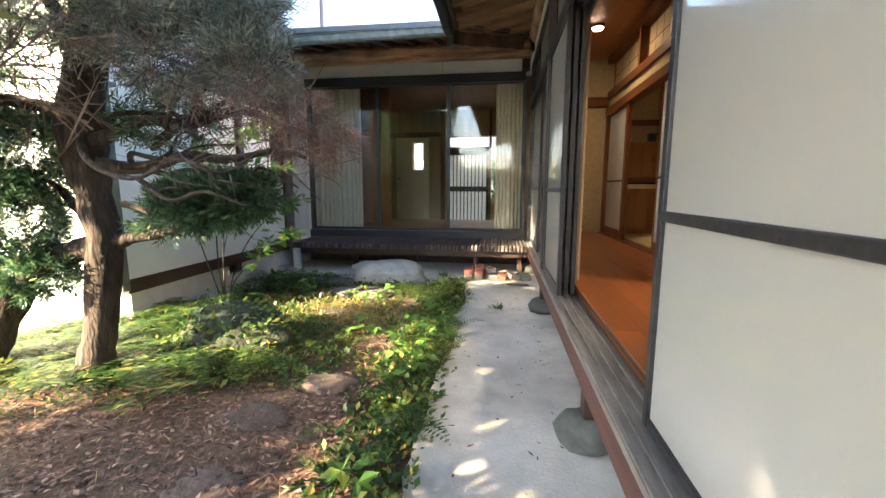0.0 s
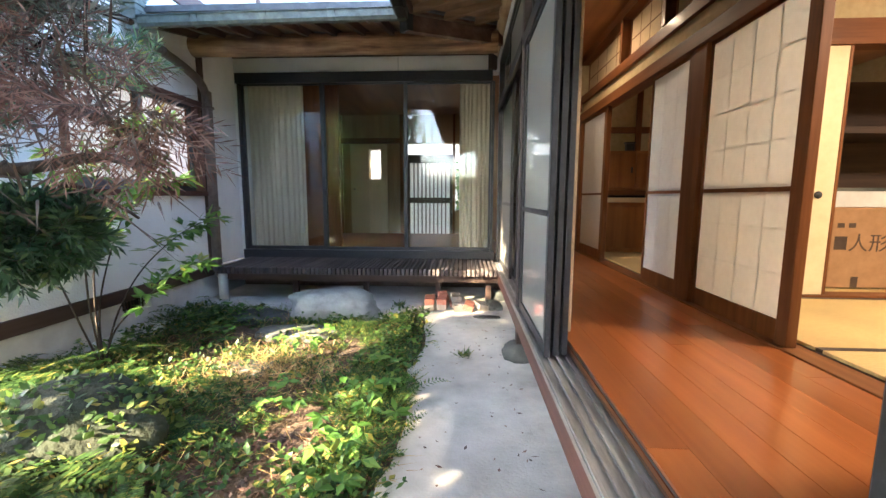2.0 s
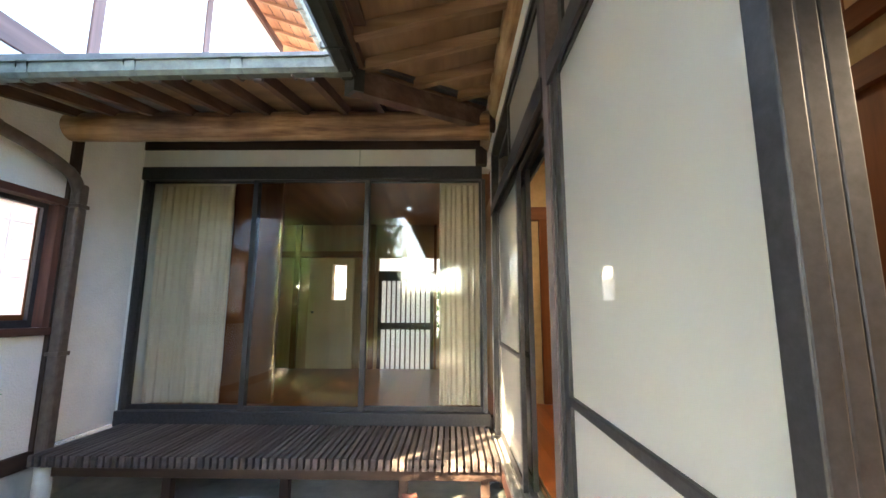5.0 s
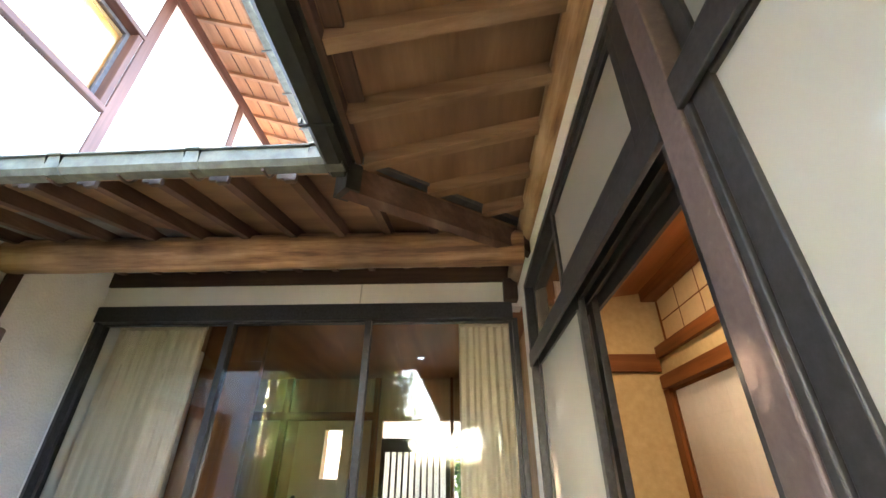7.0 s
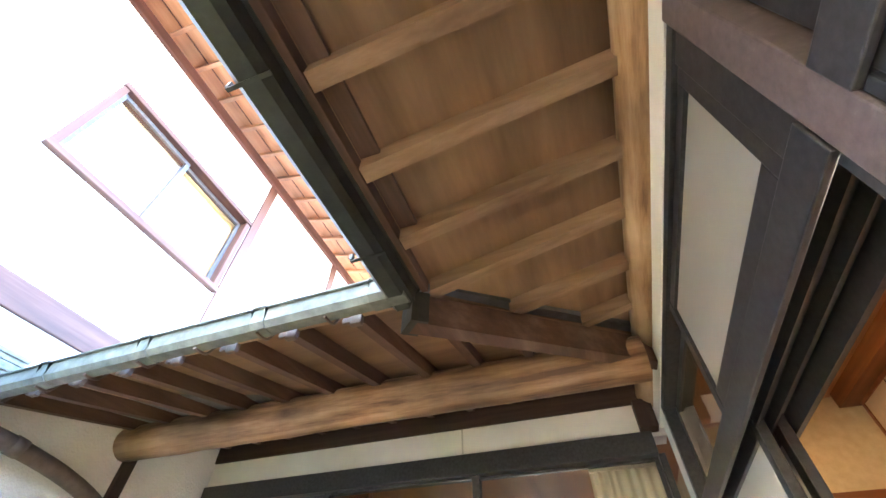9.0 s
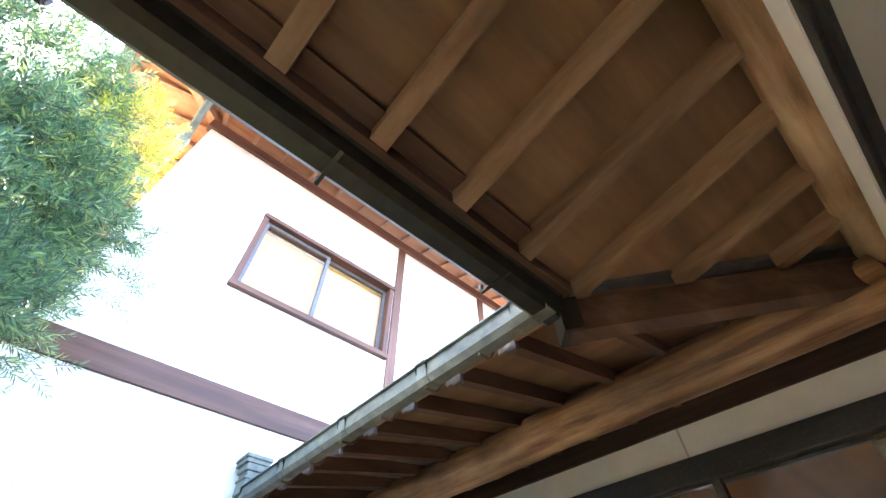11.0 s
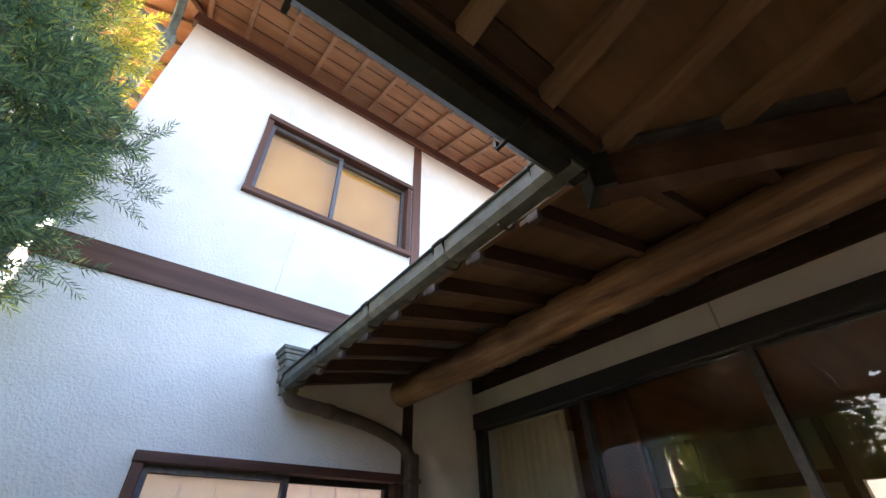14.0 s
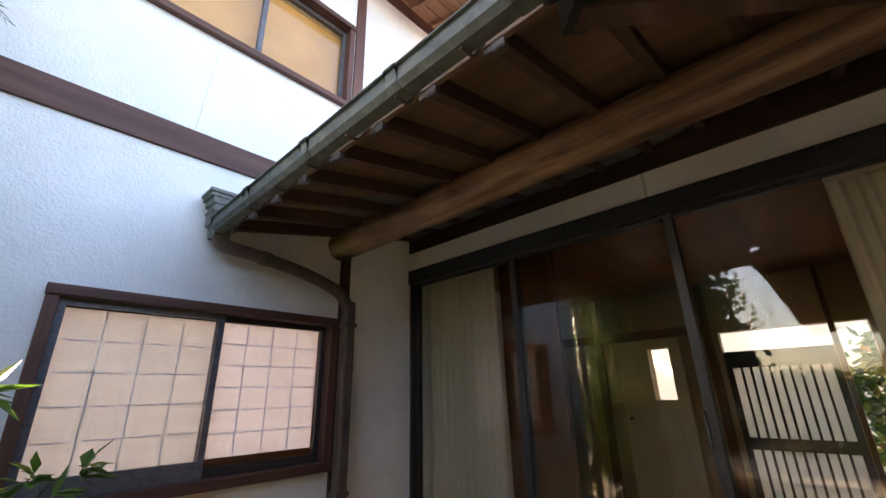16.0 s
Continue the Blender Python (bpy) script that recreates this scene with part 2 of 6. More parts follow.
MOSSROCK = noisy("mossy_rock", ((0.3, (0.01, 0.017, 0.008)), (0.5, (0.024, 0.032, 0.016)), (0.75, (0.06, 0.062, 0.045))), 9.0, 12.0, 0.95, b=0.9, bscale=30.0, bdist=0.02, bigdark=0.5)
EARTHROCK = noisy("earth_rock_and_deck_shade", ((0.25, (0.055, 0.04, 0.03)), (0.5, (0.1, 0.073, 0.057)), (0.8, (0.165, 0.128, 0.104))), 9.0, 12.0, 0.95, b=0.7, bscale=30.0, bdist=0.01, bigdark=0.55)
BRICK = noisy("red_brick", ((0.25, (0.22, 0.07, 0.045)), (0.5, (0.36, 0.13, 0.085)), (0.8, (0.48, 0.25, 0.19))), 14.0, 10.0, 0.9, b=0.5, bscale=60.0, bdist=0.004, bigdark=0.7)
GREYBRICK = noisy("grey_brick", ((0.25, (0.24, 0.2, 0.17)), (0.75, (0.42, 0.37, 0.32))), 14.0, 10.0, 0.9, b=0.5, bscale=60.0, bdist=0.004)
BARK = noisy("bark", ((0.3, (0.014, 0.01, 0.008)), (0.5, (0.038, 0.027, 0.02)), (0.75, (0.085, 0.064, 0.048))), 22.0, 10.0, 0.95, stretch=(1, 1, 0.25), b=1.0, bscale=30.0, bdist=0.03, bigdark=0.6)
TWIG = noisy("grey_twig", ((0.3, (0.07, 0.052, 0.042)), (0.7, (0.18, 0.14, 0.115))), 30.0, 6.0, 0.9)
TANPANEL = wood("tan_panel", (0.3, 0.185, 0.085), (0.45, 0.29, 0.145), (0.58, 0.4, 0.22), 2, 3.0, 0.7, 0.1)
TATAMI = noisy("tatami_mat", ((0.3, (0.42, 0.29, 0.1)), (0.7, (0.55, 0.4, 0.17))), 30.0, 6.0, 0.8, stretch=(1, 12, 1), b=0.2, bscale=80.0, bdist=0.002)
FUSUMA = noisy("cream_fusuma", ((0.3, (0.68, 0.55, 0.33)), (0.7, (0.76, 0.63, 0.4))), 12.0, 5.0, 0.85, b=0.05)
CARTON = noisy("brown_cardboard", ((0.3, (0.3, 0.165, 0.075)), (0.7, (0.4, 0.23, 0.11))), 10.0, 6.0, 0.85, b=0.05, bigdark=0.85)
INK = noisy("dark_ink", ((0.3, (0.05, 0.03, 0.02)), (0.7, (0.09, 0.055, 0.035))), 10.0, 4.0, 0.8)
TILE = noisy("roof_tile", ((0.3, (0.08, 0.08, 0.085)), (0.7, (0.17, 0.17, 0.18))), 10.0, 8.0, 0.5, b=0.2)
# Near-black colour that holds the shade of deep recesses.
BLACK = noisy("void_shade_black", ((0.3, (0.006, 0.006, 0.006)), (0.7, (0.012, 0.011, 0.01))), 10.0, 4.0, 0.8)
WINSASH = noisy("blue_grey_aluminium", ((0.3, (0.09, 0.09, 0.105)), (0.7, (0.17, 0.17, 0.19))), 30.0, 6.0, 0.4, metal=0.2, b=0.05)
RED_Z = wood("red_brown_timber_z", (0.06, 0.025, 0.018), (0.115, 0.05, 0.036), (0.18, 0.085, 0.062), 2, 4.0, 0.6)
HOPPER = noisy("verdigris_hopper", ((0.3, (0.09, 0.10, 0.085)), (0.6, (0.17, 0.18, 0.155)), (0.85, (0.26, 0.27, 0.235))), 20.0, 9.0, 0.7, b=0.4, bscale=50.0, bdist=0.004)
WINDOWBLIND = noisy("tan_roller_blind", ((0.3, (0.8, 0.37, 0.1)), (0.7, (0.86, 0.43, 0.14))), 4.0, 4.0, 0.85, b=0.05)
YEWLEAF = leafy("yew_needles", ((0.0, (0.05, 0.1, 0.065)), (0.4, (0.1, 0.19, 0.1)), (0.8, (0.18, 0.29, 0.13)), (0.93, (0.28, 0.37, 0.13)), (1.0, (0.46, 0.48, 0.12))), 0.45, 0.42)
# Darker copy of the yew's green: the pads' shade is in the colour.
PADLEAF = leafy("pad_leaves_painted_shade", ((0.0, (0.018, 0.05, 0.026)), (0.5, (0.045, 0.1, 0.05)), (0.9, (0.085, 0.16, 0.07)), (1.0, (0.2, 0.25, 0.08))), 0.35, 0.3)
GREYLEAF = leafy("grey_green_needles", ((0.0, (0.08, 0.1, 0.08)), (0.5, (0.19, 0.22, 0.17)), (0.85, (0.3, 0.33, 0.26)), (1.0, (0.34, 0.29, 0.22))), 0.6, 0.4)
# Yellow copy of the needles, with sunlight put into the colour.
TIPLEAF = leafy("sunlight_yellow_tips", ((0.0, (0.2, 0.26, 0.04)), (0.6, (0.42, 0.42, 0.05)), (1.0, (0.6, 0.48, 0.07))), 0.45, 0.45)
DRYLEAF = leafy("dead_needles", ((0.0, (0.10, 0.05, 0.038)), (0.5, (0.19, 0.105, 0.078)), (1.0, (0.31, 0.2, 0.155))), 0.8, 0.2)
WEEDLEAF = leafy("weed_leaves", ((0.0, (0.018, 0.045, 0.01)), (0.5, (0.05, 0.11, 0.022)), (0.8, (0.11, 0.18, 0.035)), (0.92, (0.24, 0.26, 0.05)), (1.0, (0.36, 0.26, 0.07))), 0.5, 0.45)
STRAW = leafy("dry_straw", ((0.0, (0.2, 0.115, 0.04)), (0.5, (0.34, 0.22, 0.085)), (1.0, (0.5, 0.36, 0.14))), 0.8, 0.2)
LITTER = leafy("leaf_litter", ((0.0, (0.04, 0.021, 0.015)), (0.4, (0.1, 0.05, 0.034)), (0.8, (0.19, 0.105, 0.075)), (1.0, (0.32, 0.22, 0.16))), 0.8, 0.1)
SHRUBLEAF = leafy("shrub_leaves", ((0.0, (0.05, 0.13, 0.02)), (0.6, (0.12, 0.24, 0.04)), (0.9, (0.2, 0.32, 0.06)), (1.0, (0.5, 0.4, 0.07))), 0.4, 0.4)


# ---- building helpers ----
def part(name, bm, material, parent=None, label="", smooth=False):
    """Links a bmesh, in world coordinates, as one mesh object, under a thing or on its own."""
    me = bpy.data.meshes.new(name)
    bmesh.ops.recalc_face_normals(bm, faces=bm.faces[:])
    for f in bm.faces:
        f.smooth = smooth
    bm.to_mesh(me)
    bm.free()
    me.materials.append(material)
    ob = new(name, me)
    if parent:
        ob.parent = parent
        root = parent.matrix_basis.copy()
        if parent.parent:
            root = parent.parent.matrix_basis @ parent.matrix_parent_inverse @ root
        ob.matrix_parent_inverse = root.inverted()
    if label:
        ob["label"] = label
    return ob


def thing(name, place, label, category, group="", kind=""):
    ob = new(name)
    ob.matrix_basis = Matrix.Translation(place)
    ob.empty_display_size = 0.05
    return tagged(ob, label, category, group, kind)


def bx(bm, x0, x1, y0, y1, z0, z1, bevel=0.0, turn=None):
    m = Matrix.Translation(((x0 + x1) / 2, (y0 + y1) / 2, (z0 + z1) / 2))
    if turn:
        m = m @ Euler([radians(a) for a in turn]).to_matrix().to_4x4()
    g = bmesh.ops.create_cube(bm, size=1, matrix=m @ Matrix.Diagonal((x1 - x0, y1 - y0, z1 - z0, 1)))
    if bevel:
        es = list({e for v in g["verts"] for e in v.link_edges})
        bmesh.ops.bevel(bm, geom=es, offset=bevel, segments=2, affect="EDGES", profile=0.5)
    return bm


def box(*a, **k):
    return bx(bmesh.new(), *a, **k)


def tube(bm, pts, radii, n=10, wobble=0.0, cap=True):
    """A round bar along the points, with a radius at each."""
    pts = [Vector(p) for p in pts]
    rings, side = [], None
    for i, p in enumerate(pts):
        d = (pts[min(i + 1, len(pts) - 1)] - pts[max(i - 1, 0)]).normalized()
        if side is None:
            side = d.orthogonal().normalized()
        side = (side - d * side.dot(d)).normalized()
        up = d.cross(side)
        r = radii[i] if isinstance(radii, (list, tuple)) else radii
        ring = []
        for k in range(n):
            a = 2 * math.pi * k / n
            q = r * (1 + wobble * noise.noise(p * 2.3 + Vector((math.cos(a), math.sin(a), i * 0.37)) * 1.4))
            ring.append(bm.verts.new(p + side * math.cos(a) * q + up * math.sin(a) * q))
        rings.append(ring)
    for a, b in zip(rings, rings[1:]):
        for k in range(n):
            bm.faces.new((a[k], a[(k + 1) % n], b[(k + 1) % n], b[k]))
    if cap:
        bm.faces.new(rings[0])
        bm.faces.new(rings[-1])
    return bm


def curve_pts(pts, steps=6):
    """A smooth line through the points."""
    pts = [Vector(p) for p in pts]
    out = []
    for i in range(len(pts) - 1):
        a, b, c, d = pts[max(i - 1, 0)], pts[i], pts[i + 1], pts[min(i + 2, len(pts) - 1)]
        for s in range(steps):
            u = s / steps
            out.append(0.5 * ((2 * b) + (c - a) * u + (2 * a - 5 * b + 4 * c - d) * u * u + (3 * b - a - 3 * c + d) * u ** 3))
    return out + [pts[-1]]


def sloped(bm, corners, thick):
    """A slab whose underside has these corners, thick metres upwards."""
    lo = [bm.verts.new(c) for c in corners]
    hi = [bm.verts.new(Vector(c) + Vector((0, 0, thick))) for c in corners]
    bm.faces.new(lo)
    bm.faces.new(hi)
    for i in range(len(lo)):
        j = (i + 1) % len(lo)
        bm.faces.new((lo[i], lo[j], hi[j], hi[i]))
    return bm


def beam(bm, a, b, w, h):
    """A squared beam whose underside's middle line runs from a to b."""
    a, b = Vector(a), Vector(b)
    s = (b - a).cross(Vector((0, 0, 1))).normalized() * w / 2
    return sloped(bm, [a - s, a + s, b + s, b - s], h)


def setting(ob, label="", category=""):
    return tagged(ob, label, category, kind="structure")


# ---- ground ----
def on_concrete(x, y):
    edge = 0.36 + 0.06 * noise.noise(Vector((0.3, y * 1.7, 0.0))) + 0.03 * noise.noise(Vector((2.3, y * 6.0, 0.0)))
    back = 5.1 + 0.12 * noise.noise(Vector((x * 1.5, 7.0, 0.0)))
    return x > edge or y > back


def ground_height(x, y):
    if abs(x) > 8 or abs(y) > 12:
        return -0.03
    return -0.02 + 0.035 * noise.noise(Vector((x * 0.9, y * 0.9, 0.3))) + 0.015 * noise.noise(Vector((x * 4, y * 4, 1.3)))


bm = bmesh.new()
xs = [-3000, -300, -60, -20] + [-8 + 0.16 * i for i in range(66)] + [4, 10, 60, 300, 3000]
ys = [-3000, -300, -60, -20] + [-5 + 0.16 * i for i in range(74)] + [8, 14, 60, 300, 3000]
grid = [[bm.verts.new((x, y, ground_height(x, y))) for x in xs] for y in ys]
for r0, r1 in zip(grid, grid[1:]):
    for i in range(len(xs) - 1):
        bm.faces.new((r0[i], r0[i + 1], r1[i + 1], r1[i]))
ground = setting(part("ground", bm, SOIL, smooth=True), "brown garden soil under leaf litter and weeds", "ground")

bm = bmesh.new()
left = [(0.36 + 0.07 * noise.noise(Vector((0.3, y * 1.7, 0.0))) + 0.03 * noise.noise(Vector((2.3, y * 7.0, 0.0))), y) for y in [-4 + 0.1 * i for i in range(91)]]
front = [(x, 5.08 + 0.1 * noise.noise(Vector((x * 1.5, 7.0, 0.0))) + 0.03 * noise.noise(Vector((x * 7, 3.0, 0.0)))) for x in [0.25 - 0.1 * i for i in range(25)]]
outline = [(1.5, -4.0)] + left[:1] + left[1:] + front + [(-2.16, 6.4), (1.5, 6.4)]
verts_top = [bm.verts.new((x, y, 0.012)) for x, y in outline]
verts_low = [bm.verts.new((x, y, -0.12)) for x, y in outline]
bm.faces.new(verts_top)
for i in range(len(outline)):
    j = (i + 1) % len(outline)
    bm.faces.new((verts_top[i], verts_top[j], verts_low[j], verts_low[i]))
bmesh.ops.triangulate(bm, faces=bm.faces[:])
path = setting(part("pavement", bm, CONCRETE), "worn grey concrete path with sandy stains", "path")
setting(part("pavement_strip", box(-2.166, -1.93, 3.2, 5.2, -0.05, 0.03, 0.01), CONCRETE), "narrow concrete strip along the foundation", "path")

# Pale ground, mostly out of view, added to bounce sun into the courtyard.
setting(part("yard", sloped(bmesh.new(), [(-20.0, -20.0, 0.02), (-2.6, -20.0, 0.02), (-2.6, 3.19, 0.02), (-20.0, 3.19, 0.02)], 0.02), YARD), "pale gravel yard added to bounce sunlight", "yard")
setting(part("yard_south", sloped(bmesh.new(), [(-2.6, -20.0, 0.02), (0.3, -20.0, 0.02), (0.3, -1.2, 0.02), (-2.6, -1.2, 0.02)], 0.02), YARD), "pale gravel yard added to bounce sunlight", "yard")

# ---- two-storey house ----
LX = -2.167


def wall_with_holes(name, plane, thick, u0, u1, z0, z1, holes, material, axis="x"):
    """A wall on a plane, with rectangular holes (u0, u1, z0, z1) cut through it."""
    bm = bmesh.new()
    us = sorted({u0, u1, *[h[0] for h in holes], *[h[1] for h in holes]})
    zs = sorted({z0, z1, *[h[2] for h in holes], *[h[3] for h in holes]})
    for ua, ub in zip(us, us[1:]):
        for za, zb in zip(zs, zs[1:]):
            if any(h[0] <= ua and ub <= h[1] and h[2] <= za and zb <= h[3] for h in holes):
                continue
            a, b = sorted((plane, plane + thick))
            bx(bm, *((a, b, ua, ub, za, zb) if axis == "x" else (ua, ub, a, b, za, zb)))
    bmesh.ops.remove_doubles(bm, verts=bm.verts[:], dist=1e-4)
    dup = {}
    for f in bm.faces:
        dup.setdefault(tuple(round(c, 3) for c in f.calc_center_median()), []).append(f)
    bmesh.ops.delete(bm, geom=[f for fs in dup.values() if len(fs) > 1 for f in fs], context="FACES_ONLY")
    return part(name, bm, material)


LW = (4.06, 5.53, 1.20, 2.09)
UW = (4.07, 5.52, 4.035, 4.885)
setting(wall_with_holes("wall_west", LX, -0.14, 3.19, 9.0, 0.37, 5.66, [LW, UW], STUCCO), "white rough-cast stucco wall of the two-storey house", "wall")
setting(part("wall_west_end", box(-8.0, LX - 0.141, 3.19, 3.33, 0.37, 5.66), STUCCO), "white stucco end wall of the house", "wall")
setting(wall_with_holes("foundation_west", LX + 0.004, -0.13, 3.2, 6.3, -0.1, 0.262, [(4.385, 4.705, 0.145, 0.262)], FOUND), "grey rendered foundation with a vent opening", "foundation")
setting(part("foundation_west_end", box(-8.0, LX - 0.13, 3.2, 3.32, -0.1, 0.37), FOUND), "grey rendered foundation", "foundation")
setting(part("wall_west_back", box(-8.0, -7.8, 3.3, 9.0, -0.1, 5.6), STUCCO), "white stucco back wall of the house", "wall")
vent = thing("foundation_vent", (LX - 0.05, 4.54, 0.145), "dark iron grille in the foundation opening", "vent")
# Black sheet fills the vent opening in place of its shade.
part("backing", box(LX - 0.14, LX - 0.12, 4.385, 4.705, 0.146, 0.262), BLACK, vent)
for i in range(9):
    part("bar", box(LX - 0.065, LX - 0.055, 4.41 + i * 0.033, 4.418 + i * 0.033, 0.146, 0.262), DARK_Z, vent)
setting(part("sill_beam_west", box(LX - 0.1, LX + 0.024, 3.17, 5.64, 0.262, 0.37, 0.006), DARK_Y), "dark stained sill beam above the foundation", "beam")
setting(part("band_west", box(LX - 0.05, LX + 0.022, 3.17, 9.0, 3.03, 3.21, 0.006), REDBROWN), "weathered dark brown timber band between the storeys", "beam")
setting(part("post_upper", box(LX - 0.05, LX + 0.018, 5.59, 5.69, 3.211, 5.644, 0.004), RED_Z), "red-brown timber post on the upper wall", "post")
setting(part("post_upper_far", box(LX - 0.05, LX + 0.018, 6.98, 7.08, 3.211, 5.644, 0.004), RED_Z), "red-brown timber post on the upper wall", "post")
setting(part("eave_plate", box(LX - 0.06, LX + 0.035, 3.15, 9.0, 5.645, 5.775, 0.006), REDBROWN), "red-brown wall plate under the eaves", "beam")
setting(part("post_corner", box(LX - 0.05, LX + 0.03, 5.585, 5.66, 0.37, 2.75, 0.004), DARK_Z), "black corner post against the white wall", "post")


def slope_up(x):
    return 5.66 + 0.35 * (-1.50 - x)


upper_roof = thing("upper_roof", (-5.0, 5.5, 5.7), "upper hipped roof with reddish eave boards and open rafters", "roof", kind="structure")
bm = sloped(bmesh.new(), [(-1.5, 2.4, slope_up(-1.5) + 0.05), (-1.5, 9.5, slope_up(-1.5) + 0.05), (-5.0, 9.5, slope_up(-5.0) + 0.05), (-5.0, 5.9, slope_up(-5.0) + 0.05)], 0.02)
part("eave_board", bm, UPBOARD, upper_roof)
bm = sloped(bmesh.new(), [(-1.5, 2.4, slope_up(-1.5) + 0.05), (-5.0, 5.9, slope_up(-5.0) + 0.05), (-9.0, 5.9, slope_up(-5.0) + 0.05), (-9.0, 2.4, slope_up(-1.5) + 0.05)], 0.02)
part("eave_board", bm, UPBOARD, upper_roof)
bm = sloped(bmesh.new(), [(-1.48, 2.38, slope_up(-1.5) + 0.075), (-1.48, 9.5, slope_up(-1.5) + 0.075), (-5.0, 9.5, slope_up(-5.0) + 0.075), (-5.0, 5.9, slope_up(-5.0) + 0.075)], 0.07)
part("roof_covering", bm, TILE, upper_roof)
bm = sloped(bmesh.new(), [(-1.48, 2.38, slope_up(-1.5) + 0.075), (-5.0, 5.9, slope_up(-5.0) + 0.075), (-9.0, 5.9, slope_up(-5.0) + 0.075), (-9.0, 2.38, slope_up(-1.5) + 0.075)], 0.07)
part("roof_covering", bm, TILE, upper_roof)
for i in range(19):
    y = 2.87 + i * 0.35
    part("rafter", beam(bmesh.new(), (-1.54, y, slope_up(-1.54)), (-2.3, y, slope_up(-2.3)), 0.04, 0.049), UPRAFT, upper_roof)
for i in range(16):
    x = -2.1 - i * 0.3
    part("rafter", beam(bmesh.new(), (x, 2.44, slope_up(-1.54)), (x, 3.25, slope_up(-2.35)), 0.04, 0.049), UPRAFT, upper_roof)
for i in range(3):
    x = -1.68 - i * 0.19
    part("board_joint", box(x - 0.004, x + 0.004, 2.62 - (x + 1.5), 9.4, slope_up(x) + 0.044, slope_up(x) + 0.0505), RED_Z, upper_roof)
part("hip_rafter", beam(bmesh.new(), (-1.52, 2.42, slope_up(-1.52) - 0.06), (-2.35, 3.25, slope_up(-2.35) - 0.06), 0.08, 0.108), UPRAFT, upper_roof)
part("fascia", box(-1.53, -1.505, 2.42, 9.5, 5.655, 5.705, 0.003), UPRAFT, upper_roof)
part("fascia", box(-9.0, -1.53, 2.4, 2.425, 5.655, 5.705, 0.003), UPRAFT, upper_roof)


def gutter(bm, a, b, w, h, lip=0.012):
    """A box gutter, open on top, from a to b along its bottom's middle line."""
    a, b = Vector(a), Vector(b)
    s = (b - a).cross(Vector((0, 0, 1))).normalized()
    up = Vector((0, 0, 1))
    prof = [(-w / 2 - lip, h), (-w / 2, h), (-w / 2, 0.02), (-w / 2 + 0.02, 0), (w / 2 - 0.02, 0), (w / 2, 0.02), (w / 2, h), (w / 2 + lip, h)]
    prof2 = [(w / 2 + lip, h - 0.006), (w / 2 - 0.005, h - 0.006), (w / 2 - 0.005, 0.022), (w / 2 - 0.022, 0.005), (-w / 2 + 0.022, 0.005), (-w / 2 + 0.005, 0.022), (-w / 2 + 0.005, h - 0.006), (-w / 2 - lip, h - 0.006)]
    ring = [[bm.verts.new(p + s * u + up * v) for u, v in prof + prof2] for p in (a, b)]
    n = len(ring[0])
    for k in range(n):
        bm.faces.new((ring[0][k], ring[0][(k + 1) % n], ring[1][(k + 1) % n], ring[1][k]))
    bm.faces.new(ring[0])
    bm.faces.new(ring[1])
    return bm


up_gutter = thing("upper_gutter", (-1.45, 5.9, 5.6), "grey-green metal gutter along the upper eaves", "gutter", "rain gutters")
part("trough", gutter(bmesh.new(), (-1.445, 2.35, 5.62), (-1.445, 9.5, 5.62), 0.1, 0.08), COPPER, up_gutter)
part("trough", gutter(bmesh.new(), (-9.0, 2.345, 5.62), (-1.5, 2.345, 5.62), 0.1, 0.08), COPPER, up_gutter)
for i in range(12):
    part("bracket", box(-1.52, -1.4, 2.73 + i * 0.58, 2.745 + i * 0.58, 5.6, 5.618), STEEL, up_gutter)
up_pipe = thing("upper_downpipe", (-2.14, 3.1, 0.0), "patinated green downpipe along the house corner", "downpipe", "downpipes")
part("slanted_pipe", tube(bmesh.new(), curve_pts([(-1.47, 3.1, 5.6), (-1.5, 3.1, 5.53), (-1.75, 3.1, 5.42), (-2.02, 3.1, 5.28), (-2.12, 3.1, 5.15)]), 0.034, 10), COPPER, up_pipe, smooth=True)
part("slanted_pipe", tube(bmesh.new(), curve_pts([(-2.2, 2.38, 5.6), (-2.2, 2.42, 5.53), (-2.16, 2.75, 5.4), (-2.13, 3.0, 5.28), (-2.12, 3.09, 5.18)]), 0.03, 10), COPPER, up_pipe, smooth=True)
part("vertical_pipe", box(-2.155, -2.085, 3.065, 3.135, 0.3, 5.22, 0.012), COPPER, up_pipe)
part("collar", box(-2.165, -2.075, 3.055, 3.145, 5.1, 5.24, 0.012), COPPER, up_pipe)
for z in (4.4, 3.1, 1.8, 0.7):
    part("strap", box(-2.175, -2.08, 3.058, 3.185, z, z + 0.03, 0.003), STEEL, up_pipe)


